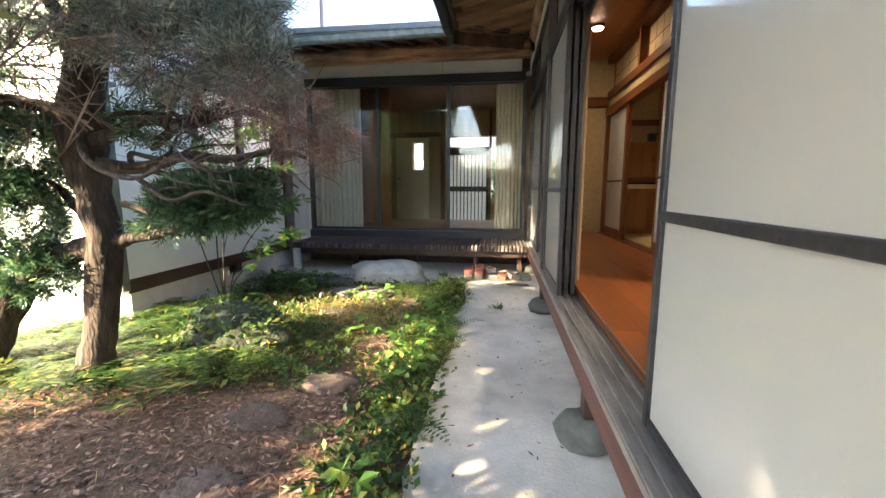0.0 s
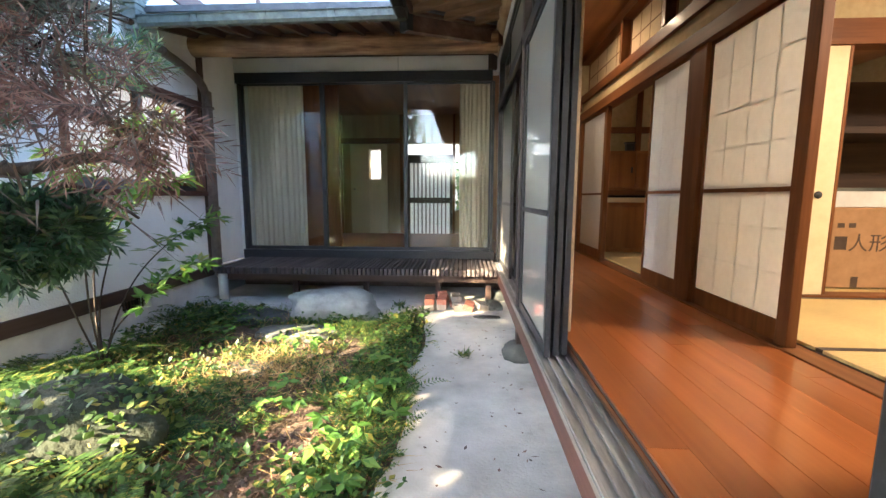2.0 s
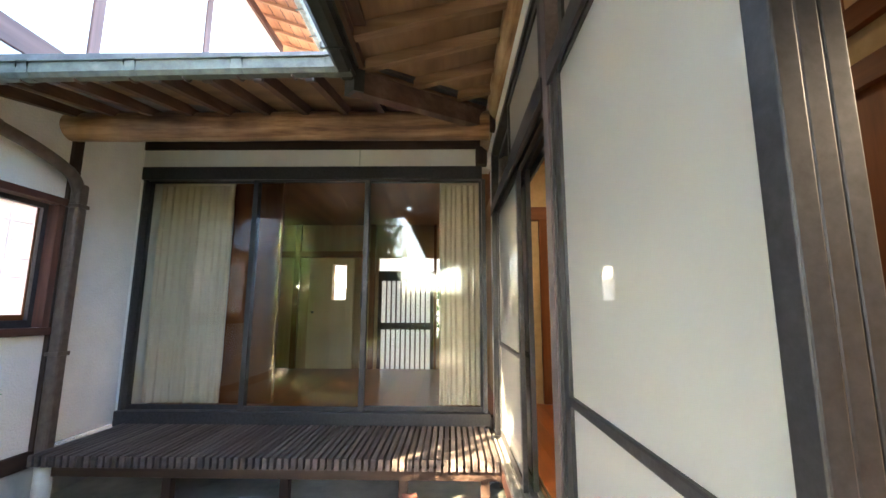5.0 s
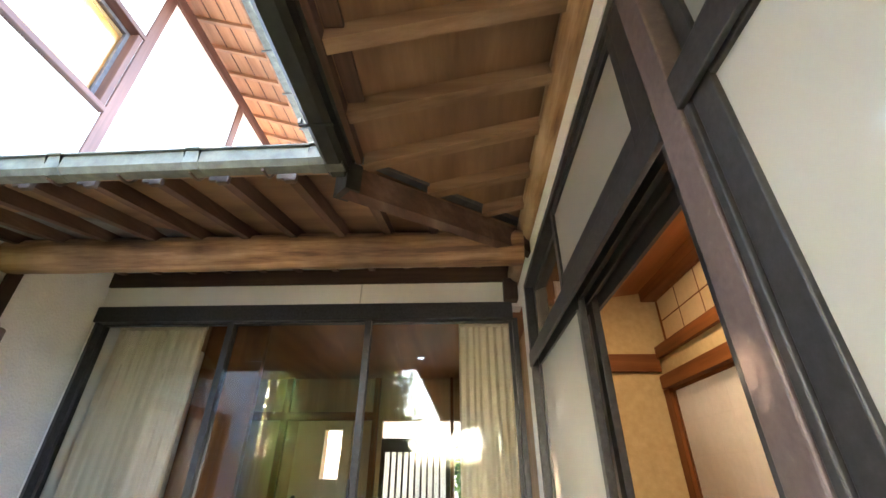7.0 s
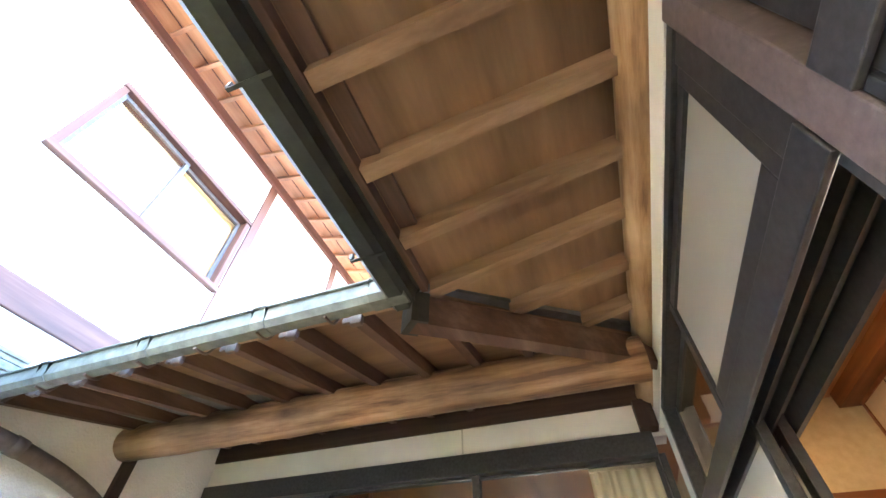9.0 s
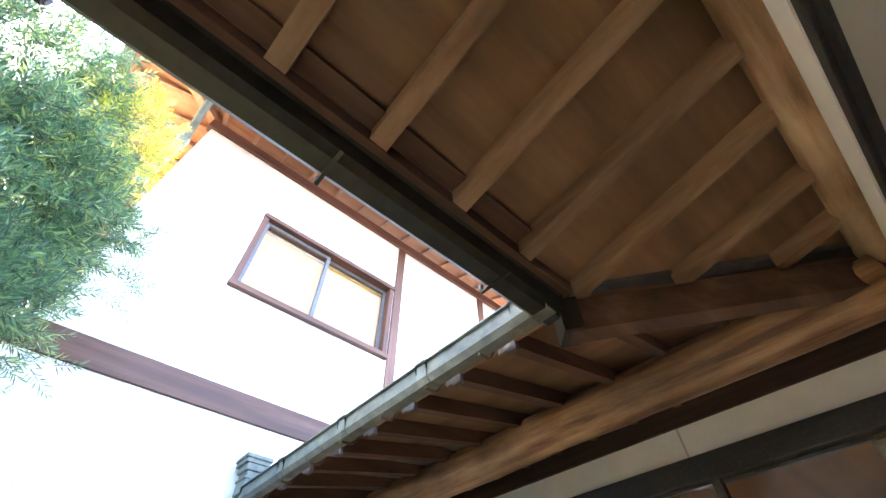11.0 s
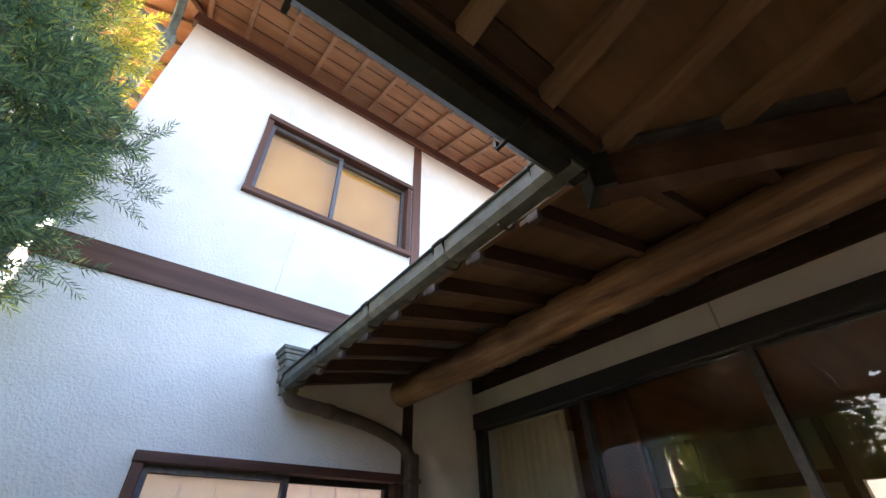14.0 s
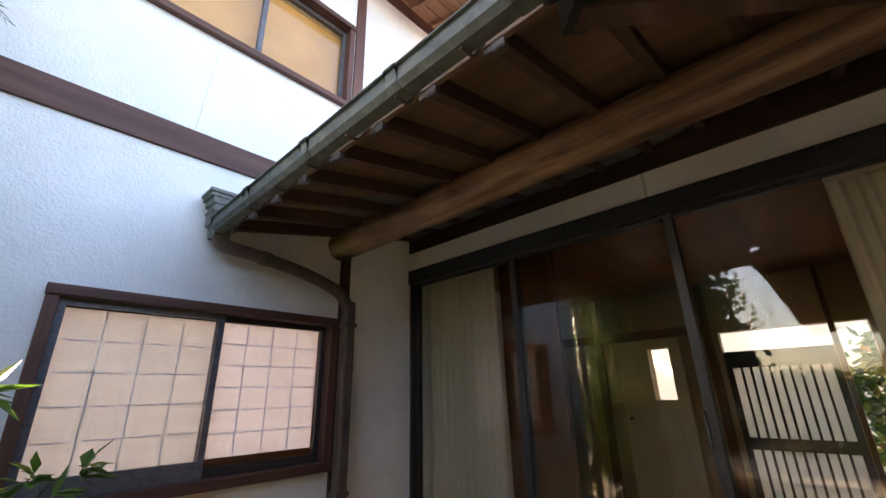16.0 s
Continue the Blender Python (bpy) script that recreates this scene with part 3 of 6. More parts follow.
def sash_window(name, y0, y1, z0, z1, label, lower):
    """A two-pane sliding window in the west wall, in a brown timber frame."""
    w = thing(name, (LX, (y0 + y1) / 2, z0), label, "window", kind="structure")
    o = LX + 0.028
    for nm, b in (("frame_head", (LX - 0.14, o + 0.012, y0 - 0.055, y1 + 0.055, z1 - 0.002, z1 + 0.05)), ("frame_sill", (LX - 0.14, o + 0.02, y0 - 0.055, y1 + 0.055, z0 - 0.05, z0 + 0.002)),
                  ("frame_jamb", (LX - 0.14, o, y0 - 0.05, y0 + 0.002, z0 + 0.002, z1 - 0.002)), ("frame_jamb", (LX - 0.14, o, y1 - 0.002, y1 + 0.05, z0 + 0.002, z1 - 0.002))):
        part(nm, box(*b, 0.005), REDBROWN if "jamb" not in nm else RED_Z, w)
    mid = (y0 + y1) / 2 + (0.01 if lower else -0.03)
    f = 0.035
    for k, (a, b, x) in enumerate(((y0, mid + 0.015, LX - 0.03), (mid - 0.015, y1, LX - 0.065))):
        bm = bmesh.new()
        bx(bm, x - 0.015, x + 0.015, a, a + f, z0 + 0.003, z1 - 0.003)
        bx(bm, x - 0.015, x + 0.015, b - f, b, z0 + 0.003, z1 - 0.003)
        bx(bm, x - 0.014, x + 0.014, a + f, b - f, z0 + 0.003, z0 + 0.003 + ((0.09 if k == 0 else 0.05) if lower else f))
        bx(bm, x - 0.014, x + 0.014, a + f, b - f, z1 - f - 0.003, z1 - 0.003)
        sash = part("sash_frame", bm, SASH if lower and k == 1 else WINSASH, w)
        if not (lower and k == 1):
            pane = part("pane", box(x - 0.002, x + 0.002, a + f, b - f, z0 + 0.05, z1 - f), GLASS, sash)
            pane.visible_shadow = False
    return w


sash_window("window_1", *LW, "sliding window with a paper screen behind, brown timber frame", True)
sash_window("window_2", *UW, "upper sliding window with tan blinds, brown timber frame", False)


def shoji_screen(name, plane, u0, u1, z0, z1, axis, side, cols, rows_n, kick, rail, label, group, frame_mat, frame_w=0.03):
    """A paper screen in a wooden frame. side: +1 or -1, the way that its paper faces."""
    def slab(ua, ub, za, zb, d0, d1):
        a, b = sorted((plane + side * d0, plane + side * d1))
        return (a, b, ua, ub, za, zb) if axis == "x" else (ua, ub, a, b, za, zb)
    s = thing(name, (plane, (u0 + u1) / 2, z0) if axis == "x" else ((u0 + u1) / 2, plane, z0), label, "shoji", group)
    bm = bmesh.new()
    bx(bm, *slab(u0, u0 + frame_w, z0, z1, -0.03, 0))
    bx(bm, *slab(u1 - frame_w, u1, z0, z1, -0.03, 0))
    bx(bm, *slab(u0 + frame_w, u1 - frame_w, z1 - frame_w, z1, -0.03, 0))
    bx(bm, *slab(u0 + frame_w, u1 - frame_w, z0, z0 + kick, -0.03, 0))
    part("frame", bm, frame_mat, s)
    part("paper", box(*slab(u0 + frame_w, u1 - frame_w, z0 + kick, z1 - frame_w, -0.012, -0.008)), TANPAPER if group == "transom screens" else PAPER, s)
    # On corridor screens the strips stand in for bar shadows through the paper.
    d0, d1 = (-0.0078, -0.0062) if group == "window screens" else (-0.0079, -0.0074)
    hw = 0.0036 if group == "window screens" else 0.0055
    bar_mat = {"window screens": WINDOWBAR, "transom screens": INWOOD_Z}.get(group, BARSHADOW)
    for i in range(1, cols):
        u = u0 + frame_w + (u1 - u0 - 2 * frame_w) * i / cols
        part("lattice_bar", box(*slab(u - hw, u + hw, z0 + kick, z1 - frame_w, d0, d1)), bar_mat, s)
    for j in range(1, rows_n):
        z = z0 + kick + (z1 - frame_w - z0 - kick) * j / rows_n
        part("lattice_bar", box(*slab(u0 + frame_w, u1 - frame_w, z - hw, z + hw, d0, d1 + 0.0003)), bar_mat, s)
    if rail:
        part("middle_rail", box(*slab(u0 + frame_w, u1 - frame_w, rail - 0.012, rail + 0.012, -0.03, -0.002)), frame_mat, s)
    return s


crack = bmesh.new()
tube(crack, [(LX + 0.0005, 4.46 + 0.012 * noise.noise(Vector((0, i * 0.9, 0))) + 0.003 * i, 3.23 + i * 0.047) for i in range(15)], 0.0022, 4)
tube(crack, [(LX + 0.0005, 4.2 + 0.01 * noise.noise(Vector((3, i * 0.9, 0))) - 0.004 * i, 4.95 + i * 0.03) for i in range(9)], 0.0018, 4)
setting(part("wall_crack", crack, FOUND), "hairline cracks in the white stucco", "crack")
shoji_screen("window_shoji", LX - 0.1, 4.06, 4.84, 1.205, 2.085, "x", 1, 4, 5, 0.07, 0, "paper window screen with a fine lattice, behind glass", "window screens", INWOOD_Y)
shoji_screen("window_shoji", LX - 0.095, 4.8, 5.53, 1.205, 2.085, "x", 1, 4, 6, 0.085, 0, "pinkish paper window screen with an amber wooden frame", "window screens", INWOOD_Y)
for y0, y1 in ((4.075, 4.79), (4.76, 5.515)):
    b = thing("roller_blind", (LX - 0.11, y0, 4.04), "tan blind drawn down behind the upper window", "blind", "upper blinds")
    part("cloth", box(LX - 0.115, LX - 0.112, y0, y1, 4.04, 4.83), WINDOWBLIND, b)
    part("roller", tube(bmesh.new(), [(LX - 0.113, y0, 4.85), (LX - 0.113, y1, 4.85)], 0.018, 10), FUSUMA, b)

# Unseen rooms, each with an added fill lamp to brighten its window.
for z0, z1, e in ((0.4, 2.9, 12.0), (3.2, 5.6, 7.0)):
    setting(part("west_room_wall", box(-5.1, -5.0, 3.4, 7.0, z0, z1), PLASTER), "pale back wall of a room in the house", "wall")
    setting(part("west_room_floor", box(-5.0, LX - 0.15, 3.4, 7.0, z0 - 0.05, z0), TATAMI), "floor of a room in the house", "floor")
    setting(part("west_room_ceiling", box(-5.0, LX - 0.15, 3.4, 7.0, z1, z1 + 0.05), PLASTER), "ceiling of a room in the house", "ceiling")
    room = new("west_fill_light", bpy.data.lights.new("west_fill_light", "AREA"))
    room.data.shape, room.data.size, room.data.size_y, room.data.energy, room.data.color = "RECTANGLE", 1.6, 1.0, e, (1.0, 0.8, 0.76)
    room.matrix_world = look((-4.9, 4.9, (z0 + z1) / 2 + 0.1), (0.0, 4.9, (z0 + z1) / 2 + 0.1))

# ---- far wing, facade with the glass doors ----
FY = 6.28
setting(part("wall_north_strip", box(-2.166, 1.08, FY + 0.03, FY + 0.16, 2.62, 2.815), PLASTER), "narrow white plaster strip above the glass doors", "wall")
setting(part("lintel_beam", box(-2.166, 1.08, FY + 0.012, FY + 0.16, 2.816, 3.05, 0.004), DARK_X), "dark stained lintel beam", "beam")
setting(part("wall_north_jamb", box(-2.166, -2.085, FY + 0.02, FY + 0.16, 0.3, 2.62), PLASTER), "white plaster beside the glass doors", "wall")
# Dark rock material here stands in for the shadow below the deck.
setting(part("wall_north_base", box(-2.166, 1.1, FY + 0.03, FY + 0.16, -0.1, 0.44), EARTHROCK), "foundation wall coloured dark for the shade under the deck", "wall")
setting(part("door_head", box(-2.125, 1.0, FY - 0.035, FY + 0.1, 2.512, 2.632, 0.005), SASH), "deep dark header above the sliding glass doors", "beam")
setting(part("plaster_joint", box(-0.135, -0.125, FY + 0.024, FY + 0.034, 2.633, 2.812), FOUND), "hairline joint in the plaster strip", "crack")

doors = thing("sliding_door", (-0.54, FY, 0.44), "wide sliding glass doors in dark bronze aluminium frames", "glass door", kind="structure")
part("sill", box(-2.12, 1.05, FY - 0.05, FY + 0.1, 0.36, 0.482, 0.004), SASH, doors)
part("jamb", box(-2.105, -2.08, FY - 0.03, FY + 0.09, 0.482, 2.511, 0.003), SASH, doors)
part("jamb", box(0.995, 1.03, FY - 0.03, FY + 0.09, 0.482, 2.511, 0.003), SASH, doors)
for k, (a, b, y) in enumerate(((-2.08, -1.042, FY + 0.04), (-1.09, -0.02, FY + 0.005), (-0.068, 0.995, FY + 0.04))):
    bm = bmesh.new()
    sl, sr = (0.022 if k == 0 else 0.046), (0.022 if k == 2 else 0.046)
    bx(bm, a, a + sl, y - 0.014, y + 0.014, 0.483, 2.511, 0.002)
    bx(bm, b - sr, b, y - 0.014, y + 0.014, 0.483, 2.511, 0.002)
    bx(bm, a + sl, b - sr, y - 0.013, y + 0.013, 0.483, 0.522, 0.002)
    bx(bm, a + sl, b - sr, y - 0.013, y + 0.013, 2.495, 2.511, 0.002)
    leaf = part("door_leaf", bm, SASH, doors)
    pane = part("pane", box(a + sl, b - sr, y - 0.003, y + 0.003, 0.522, 2.495), GLASS, leaf)
    pane.visible_shadow = False
part("handle", box(-0.072, -0.058, FY - 0.032, FY - 0.014, 1.35, 1.5, 0.003), SASH, doors)


def curtain(x0, x1, y, z0, z1, folds, label):
    c = thing("curtain", ((x0 + x1) / 2, y, z1), label, "curtain", "curtains behind the glass doors")
    bm = bmesh.new()
    n = folds * 8
    cols = []
    for i in range(n + 1):
        u = i / n
        row = []
        for j in range(9):
            v = j / 8
            sway = 0.02 * noise.noise(Vector((u * 3, v * 1.5, x0)))
            fold = (0.011 + 0.006 * v) * math.sin(u * folds * 2 * math.pi + 1.3 * noise.noise(Vector((u * 5, v, x0)))) + 0.006 * math.sin(u * folds * 5.1)
            row.append(bm.verts.new((x0 + (x1 - x0) * u + sway * v, y + fold, z1 + (z0 - z1) * v)))
        cols.append(row)
    for a, b in zip(cols, cols[1:]):
        for j in range(8):
            bm.faces.new((a[j], a[j + 1], b[j + 1], b[j]))
    part("cloth", bm, CURTAIN, c, smooth=True)
    part("heading_tape", box(x0, x1, y - 0.012, y + 0.012, z1, z1 + 0.03), CURTAIN, c)
    return c


curtain(-2.085, -1.375, FY + 0.2, 0.5, 2.52, 10, "grey sheer curtain drawn to the side of glass doors")
curtain(0.61, 0.99, FY + 0.2, 0.5, 2.52, 7, "grey sheer curtain bunched beside the glass doors")
rail = thing("curtain_rail", (-0.5, FY + 0.2, 2.55), "slim metal curtain rail behind the glass doors", "curtain rail")
part("track", box(-2.1, 1.0, FY + 0.185, FY + 0.215, 2.552, 2.575), STEEL, rail)

# deck of narrow slats
deck = thing("slatted_deck", (-0.5, 5.86, 0.3), "weathered dark wooden slatted deck below the glass doors", "deck")
bm = box(-2.03, -1.998, 5.45, 6.225, 0.315, 0.388, 0.004)
slat = part("slat", bm, DECKWOOD, deck)
for i in range(1, 66):
    s = slat.copy()
    s.matrix_basis = Matrix.Translation((i * 0.0466, 0, 0.002 * noise.noise(Vector((i * 0.7, 0, 0)))))
    scene.collection.objects.link(s)
part("ledger", box(-2.03, 1.045, 5.52, 5.57, 0.235, 0.313, 0.003), DARK_X, deck)
part("ledger", box(-2.03, 1.045, 6.12, 6.17, 0.235, 0.313, 0.003), DARK_X, deck)
for x in (-1.2, -0.4, 0.4, 0.95):
    part("leg", box(x - 0.03, x + 0.03, 5.6, 5.66, -0.01, 0.3, 0.003), DARK_Z, deck)

# ---- eaves of the single-storey wings ----


def z_right(x):
    return 2.635 + 0.245 * (x - 0.25)


def z_far(y):
    return 2.60 + 0.215 * (y - 4.76)


def hip_y(x):
    return 4.853 + (x - 0.25)


lower_roof = thing("lower_roof", (1.0, 5.6, 2.7), "low hipped roof with brown eave boards and open rafters", "roof", kind="structure")
BT = 0.062
part("eave_board", sloped(bmesh.new(), [(0.22, -4.0, z_right(0.22) + BT), (0.22, hip_y(0.22), z_right(0.22) + BT), (1.16, hip_y(1.16), z_right(1.16) + BT), (1.16, -4.0, z_right(1.16) + BT)], 0.02), BOARD_Y, lower_roof)
part("eave_board", sloped(bmesh.new(), [(0.22, hip_y(0.22), z_far(hip_y(0.22)) + BT), (-2.166, hip_y(0.22), z_far(hip_y(0.22)) + BT), (-2.166, 6.4, z_far(6.4) + BT), (1.797, 6.4, z_far(6.4) + BT)], 0.02), BOARD_X, lower_roof)
part("eave_board", sloped(bmesh.new(), [(0.22, hip_y(0.22), z_far(hip_y(0.22)) + BT), (0.13, 4.73, z_far(4.73) + BT), (-2.166, 4.73, z_far(4.73) + BT), (-2.166, hip_y(0.22), z_far(hip_y(0.22)) + BT)], 0.02), BOARD_X, lower_roof)
part("roof_covering", sloped(bmesh.new(), [(0.19, -4.0, z_right(0.19) + BT + 0.022), (0.19, 4.79, z_right(0.19) + BT + 0.022), (3.9, 8.5, z_right(3.9) + BT + 0.022), (3.9, -4.0, z_right(3.9) + BT + 0.022)], 0.05), TILE, lower_roof)
part("roof_covering", sloped(bmesh.new(), [(0.19, 4.7, z_far(4.7) + BT + 0.022), (-2.166, 4.7, z_far(4.7) + BT + 0.022), (-2.166, 9.6, z_far(8.5) + BT + 0.022), (4.0, 9.6, z_far(8.5) + BT + 0.022), (3.9, 8.5, z_far(8.5) + BT + 0.022)], 0.05), TILE, lower_roof)
part("roof_covering", sloped(bmesh.new(), [(3.9, -4.0, z_right(3.9) + BT + 0.022), (3.9, 9.6, z_right(3.9) + BT + 0.022), (8.0, 9.6, z_right(3.9) - 0.5), (8.0, -4.0, z_right(3.9) - 0.5)], 0.05), TILE, lower_roof)
for i in range(30):
    y = 4.475 - i * 0.278
    part("rafter", beam(bmesh.new(), (0.25, y, z_right(0.25) - 0.006), (1.12, y + 0.012, z_right(1.12) - 0.006), 0.052, 0.067), RAFT_X, lower_roof)
for y in (4.75, 5.04, 5.315):
    x = max(0.25, y - 4.853 + 0.25 + 0.05)
    part("rafter", beam(bmesh.new(), (x, y, z_right(x)), (1.12, y, z_right(1.12)), 0.05, 0.06), RAFT_X, lower_roof)
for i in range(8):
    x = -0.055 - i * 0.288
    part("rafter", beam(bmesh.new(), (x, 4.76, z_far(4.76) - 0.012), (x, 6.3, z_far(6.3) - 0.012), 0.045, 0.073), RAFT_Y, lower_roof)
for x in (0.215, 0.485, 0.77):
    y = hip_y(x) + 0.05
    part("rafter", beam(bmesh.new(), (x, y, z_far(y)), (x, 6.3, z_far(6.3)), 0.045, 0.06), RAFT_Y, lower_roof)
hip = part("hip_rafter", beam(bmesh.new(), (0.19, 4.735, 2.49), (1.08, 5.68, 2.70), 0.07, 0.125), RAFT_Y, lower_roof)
bm = beam(bmesh.new(), (0.17, 4.715, 2.486), (0.215, 4.762, 2.497), 0.094, 0.128)
part("hip_cap", bm, DKGUT, lower_roof, "dark metal cap on the hip rafter's end")
face = beam(bmesh.new(), (0.1445, 4.7405, 2.488), (0.1785, 4.776, 2.498), 0.004, 0.1)
part("cap_face", face, STEEL, lower_roof, "pale metal side of the cap")
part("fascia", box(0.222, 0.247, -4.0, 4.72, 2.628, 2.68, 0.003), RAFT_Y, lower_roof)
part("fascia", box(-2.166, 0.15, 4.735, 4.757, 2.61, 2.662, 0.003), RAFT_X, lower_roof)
for i in range(14):
    y0 = 4.475 - i * 0.278
    part("edge_batten", box(0.25, 0.31, y0 - 0.25, y0 - 0.0275, z_right(0.28) + 0.036, z_right(0.28) + 0.053), RAFT_Y, lower_roof)

bm = tube(bmesh.new(), [(-2.2 + i * 0.16, 5.57 + 0.006 * noise.noise(Vector((i * 0.4, 0, 0))), 2.70 + 0.006 * noise.noise(Vector((i * 0.4, 5, 0)))) for i in range(21)], [0.107 + 0.006 * noise.noise(Vector((i * 0.6, 2, 0))) for i in range(21)], 20, 0.05)
setting(part("log_beam_north", bm, LOG_X, smooth=True), "peeled log beam carrying the eaves, honey brown", "beam")
bm = tube(bmesh.new(), [(1.07 + 0.006 * noise.noise(Vector((i * 0.4, 9, 0))), 6.25 - i * 0.3, 2.842 + 0.006 * noise.noise(Vector((i * 0.4, 3, 0)))) for i in range(35)], [0.085 + 0.007 * noise.noise(Vector((i * 0.6, 4, 0))) for i in range(35)], 20, 0.06)
setting(part("log_beam_east", bm, LOG_Y, smooth=True), "peeled log beam carrying the eaves, honey brown", "beam")
setting(part("bracket_post", box(0.945, 1.045, 6.2, 6.29, 2.634, 2.8, 0.006), DARK_Z), "short timber bracket above the header's corner", "bracket")

g_far = thing("gutter", (-0.9, 4.63, 2.53), "grey-green patinated metal gutter along the eaves", "gutter", "rain gutters")
part("trough", gutter(bmesh.new(), (-2.0, 4.645, 2.525), (0.2, 4.645, 2.55), 0.085, 0.082), COPPER, g_far)
for x in (-1.55, -0.98, -0.42, 0.07):
    part("seam_sleeve", gutter(bmesh.new(), (x, 4.645, 2.522 + 0.0117 * (x + 2.0)), (x + 0.06, 4.645, 2.523 + 0.0117 * (x + 2.0)), 0.092, 0.087), COPPER, g_far)
for i in range(8):
    x = -0.055 - i * 0.288
    hook = bmesh.new()
    bx(hook, x - 0.024, x + 0.024, 4.738, 4.762, 2.572, 2.628, 0.004)
    zb = 2.519 + 0.0117 * (x + 2.0)
    tube(hook, curve_pts([(x - 0.05, 4.735, zb + 0.085), (x - 0.052, 4.712, zb + 0.05), (x - 0.055, 4.69, zb + 0.008), (x - 0.056, 4.66, zb - 0.002), (x - 0.056, 4.63, zb - 0.002)], 3), 0.006, 6)
    bx(hook, x - 0.06, x - 0.02, 4.74, 4.756, 2.585, 2.61, 0.003)
    part("hook", hook, PIPE, g_far)
g_right = thing("gutter", (0.16, 0.3, 2.55), "dark weathered metal gutter along the eaves", "gutter", "rain gutters")
part("trough", gutter(bmesh.new(), (0.165, -4.0, 2.55), (0.165, 4.7, 2.55), 0.09, 0.085), DKGUT, g_right)
for i in range(12):
    y = 4.42 - i * 0.57
    hook = bmesh.new()
    bx(hook, 0.106, 0.225, y - 0.005, y + 0.005, 2.543, 2.548)
    part("hook", hook, DKGUT, g_right)
    part("hook_tip", box(0.102, 0.112, y - 0.007, y + 0.007, 2.552, 2.575), STEEL, g_right)

drain = thing("downpipe", (-2.1, 5.63, 0.3), "brown downpipe with an ornate hopper and a long bend", "downpipe", "downpipes")
hop = bmesh.new()
bx(hop, -2.15, -1.975, 4.56, 4.73, 2.765, 2.79, 0.006)
bx(hop, -2.145, -1.985, 4.57, 4.722, 2.74, 2.767, 0.005)
bx(hop, -2.135, -1.99, 4.585, 4.715, 2.7, 2.742, 0.008)
bx(hop, -2.13, -2.0, 4.6, 4.712, 2.58, 2.702, 0.008)
bx(hop, -2.135, -1.995, 4.592, 4.718, 2.655, 2.67, 0.004)
bx(hop, -2.12, -2.01, 4.625, 4.72, 2.51, 2.585, 0.014)
bx(hop, -2.125, -2.005, 4.618, 4.725, 2.565, 2.582, 0.004)
part("hopper", hop, HOPPER, drain, "grey-green cast hopper with moulded rim")
em = bmesh.new()
bx(em, -2.004, -1.996, 4.635, 4.677, 2.61, 2.64, 0.002, turn=(45, 0, 0))
part("emblem", em, DKGUT, drain)
part("bend", tube(bmesh.new(), curve_pts([(-2.065, 4.665, 2.535), (-2.065, 4.7, 2.485), (-2.065, 4.76, 2.468), (-2.07, 4.96, 2.45), (-2.08, 5.24, 2.41), (-2.09, 5.47, 2.35), (-2.1, 5.58, 2.29), (-2.1, 5.625, 2.2), (-2.1, 5.632, 2.1)], 8), 0.042, 14), PIPE, drain, smooth=True)
part("vertical_pipe", box(-2.142, -2.058, 5.59, 5.674, 0.35, 2.27, 0.02), PIPE, drain)
part("bend_collar", tube(bmesh.new(), [(-2.068, 4.93, 2.4535), (-2.069, 4.99, 2.4465)], 0.047, 14), PIPE, drain, smooth=True)
for z in (2.08, 1.0):
    part("collar", box(-2.15, -2.05, 5.582, 5.682, z, z + 0.03, 0.006), PIPE, drain)
part("lower_pipe", tube(bmesh.new(), [(-1.975, 5.52, 0.005), (-1.975, 5.52, 0.3)], 0.05, 16), PVC, drain, "short white pipe under the deck", smooth=True)
part("lower_elbow", tube(bmesh.new(), curve_pts([(-2.1, 5.632, 0.4), (-2.1, 5.62, 0.33), (-2.03, 5.56, 0.29), (-1.985, 5.53, 0.25)]), 0.04, 10), PIPE, drain, smooth=True)

# ---- east wing: outer wall with sashes ----
RX = 1.08
setting(part("base_beam_east", box(RX - 0.03, RX + 0.09, -4.0, 6.24, 0.225, 0.352, 0.006), REDBROWN), "red-brown base beam under the sliding sashes", "beam")
bm = bmesh.new()
bx(bm, RX - 0.04, RX + 0.13, -4.0, 6.03, 0.353, 0.378)
for k in range(4):
    x = RX - 0.036 + k * 0.043
    bx(bm, x, x + 0.012, -4.0, 6.03, 0.378, 0.388)
setting(part("sash_track", bm, SASHGREY), "worn grey aluminium track with grooves", "track")
setting(part("wall_east_corner", box(RX, RX + 0.12, 6.03, FY + 0.03, 0.353, 2.66), PLASTER), "narrow white plaster wall beside the corner", "wall")
setting(part("wall_east_strip", box(RX - 0.024, RX + 0.12, -4.0, FY + 0.03, 2.661, 2.86), PLASTER), "white plaster strip under the log beam", "wall")
# Added black sheet: the dark of the open underfloor put into colour.
setting(part("underfloor_wall", box(1.7, 1.78, -4.0, 6.3, -0.1, 0.4), BLACK), "black sheet in place of the underfloor shade behind the stub posts", "wall")
for y0, y1 in ((3.995, 4.07), (0.5, 0.575), (-1.5, -1.42)):
    setting(part("sash_post", box(RX - 0.03, RX + 0.125, y0, y1, 0.394, 2.66, 0.004), MAUVE), "mauve-brown aluminium post between the sash units", "post")
setting(part("sash_jamb", box(RX - 0.02, RX + 0.125, 5.985, 6.029, 0.394, 2.66, 0.004), SASH), "dark bronze sash jamb", "post")
setting(part("transom_jamb", box(RX - 0.015, RX + 0.1, 4.071, 4.158, 2.181, 2.621, 0.003), SASH), "dark bronze jamb beside the opal transom light", "post")
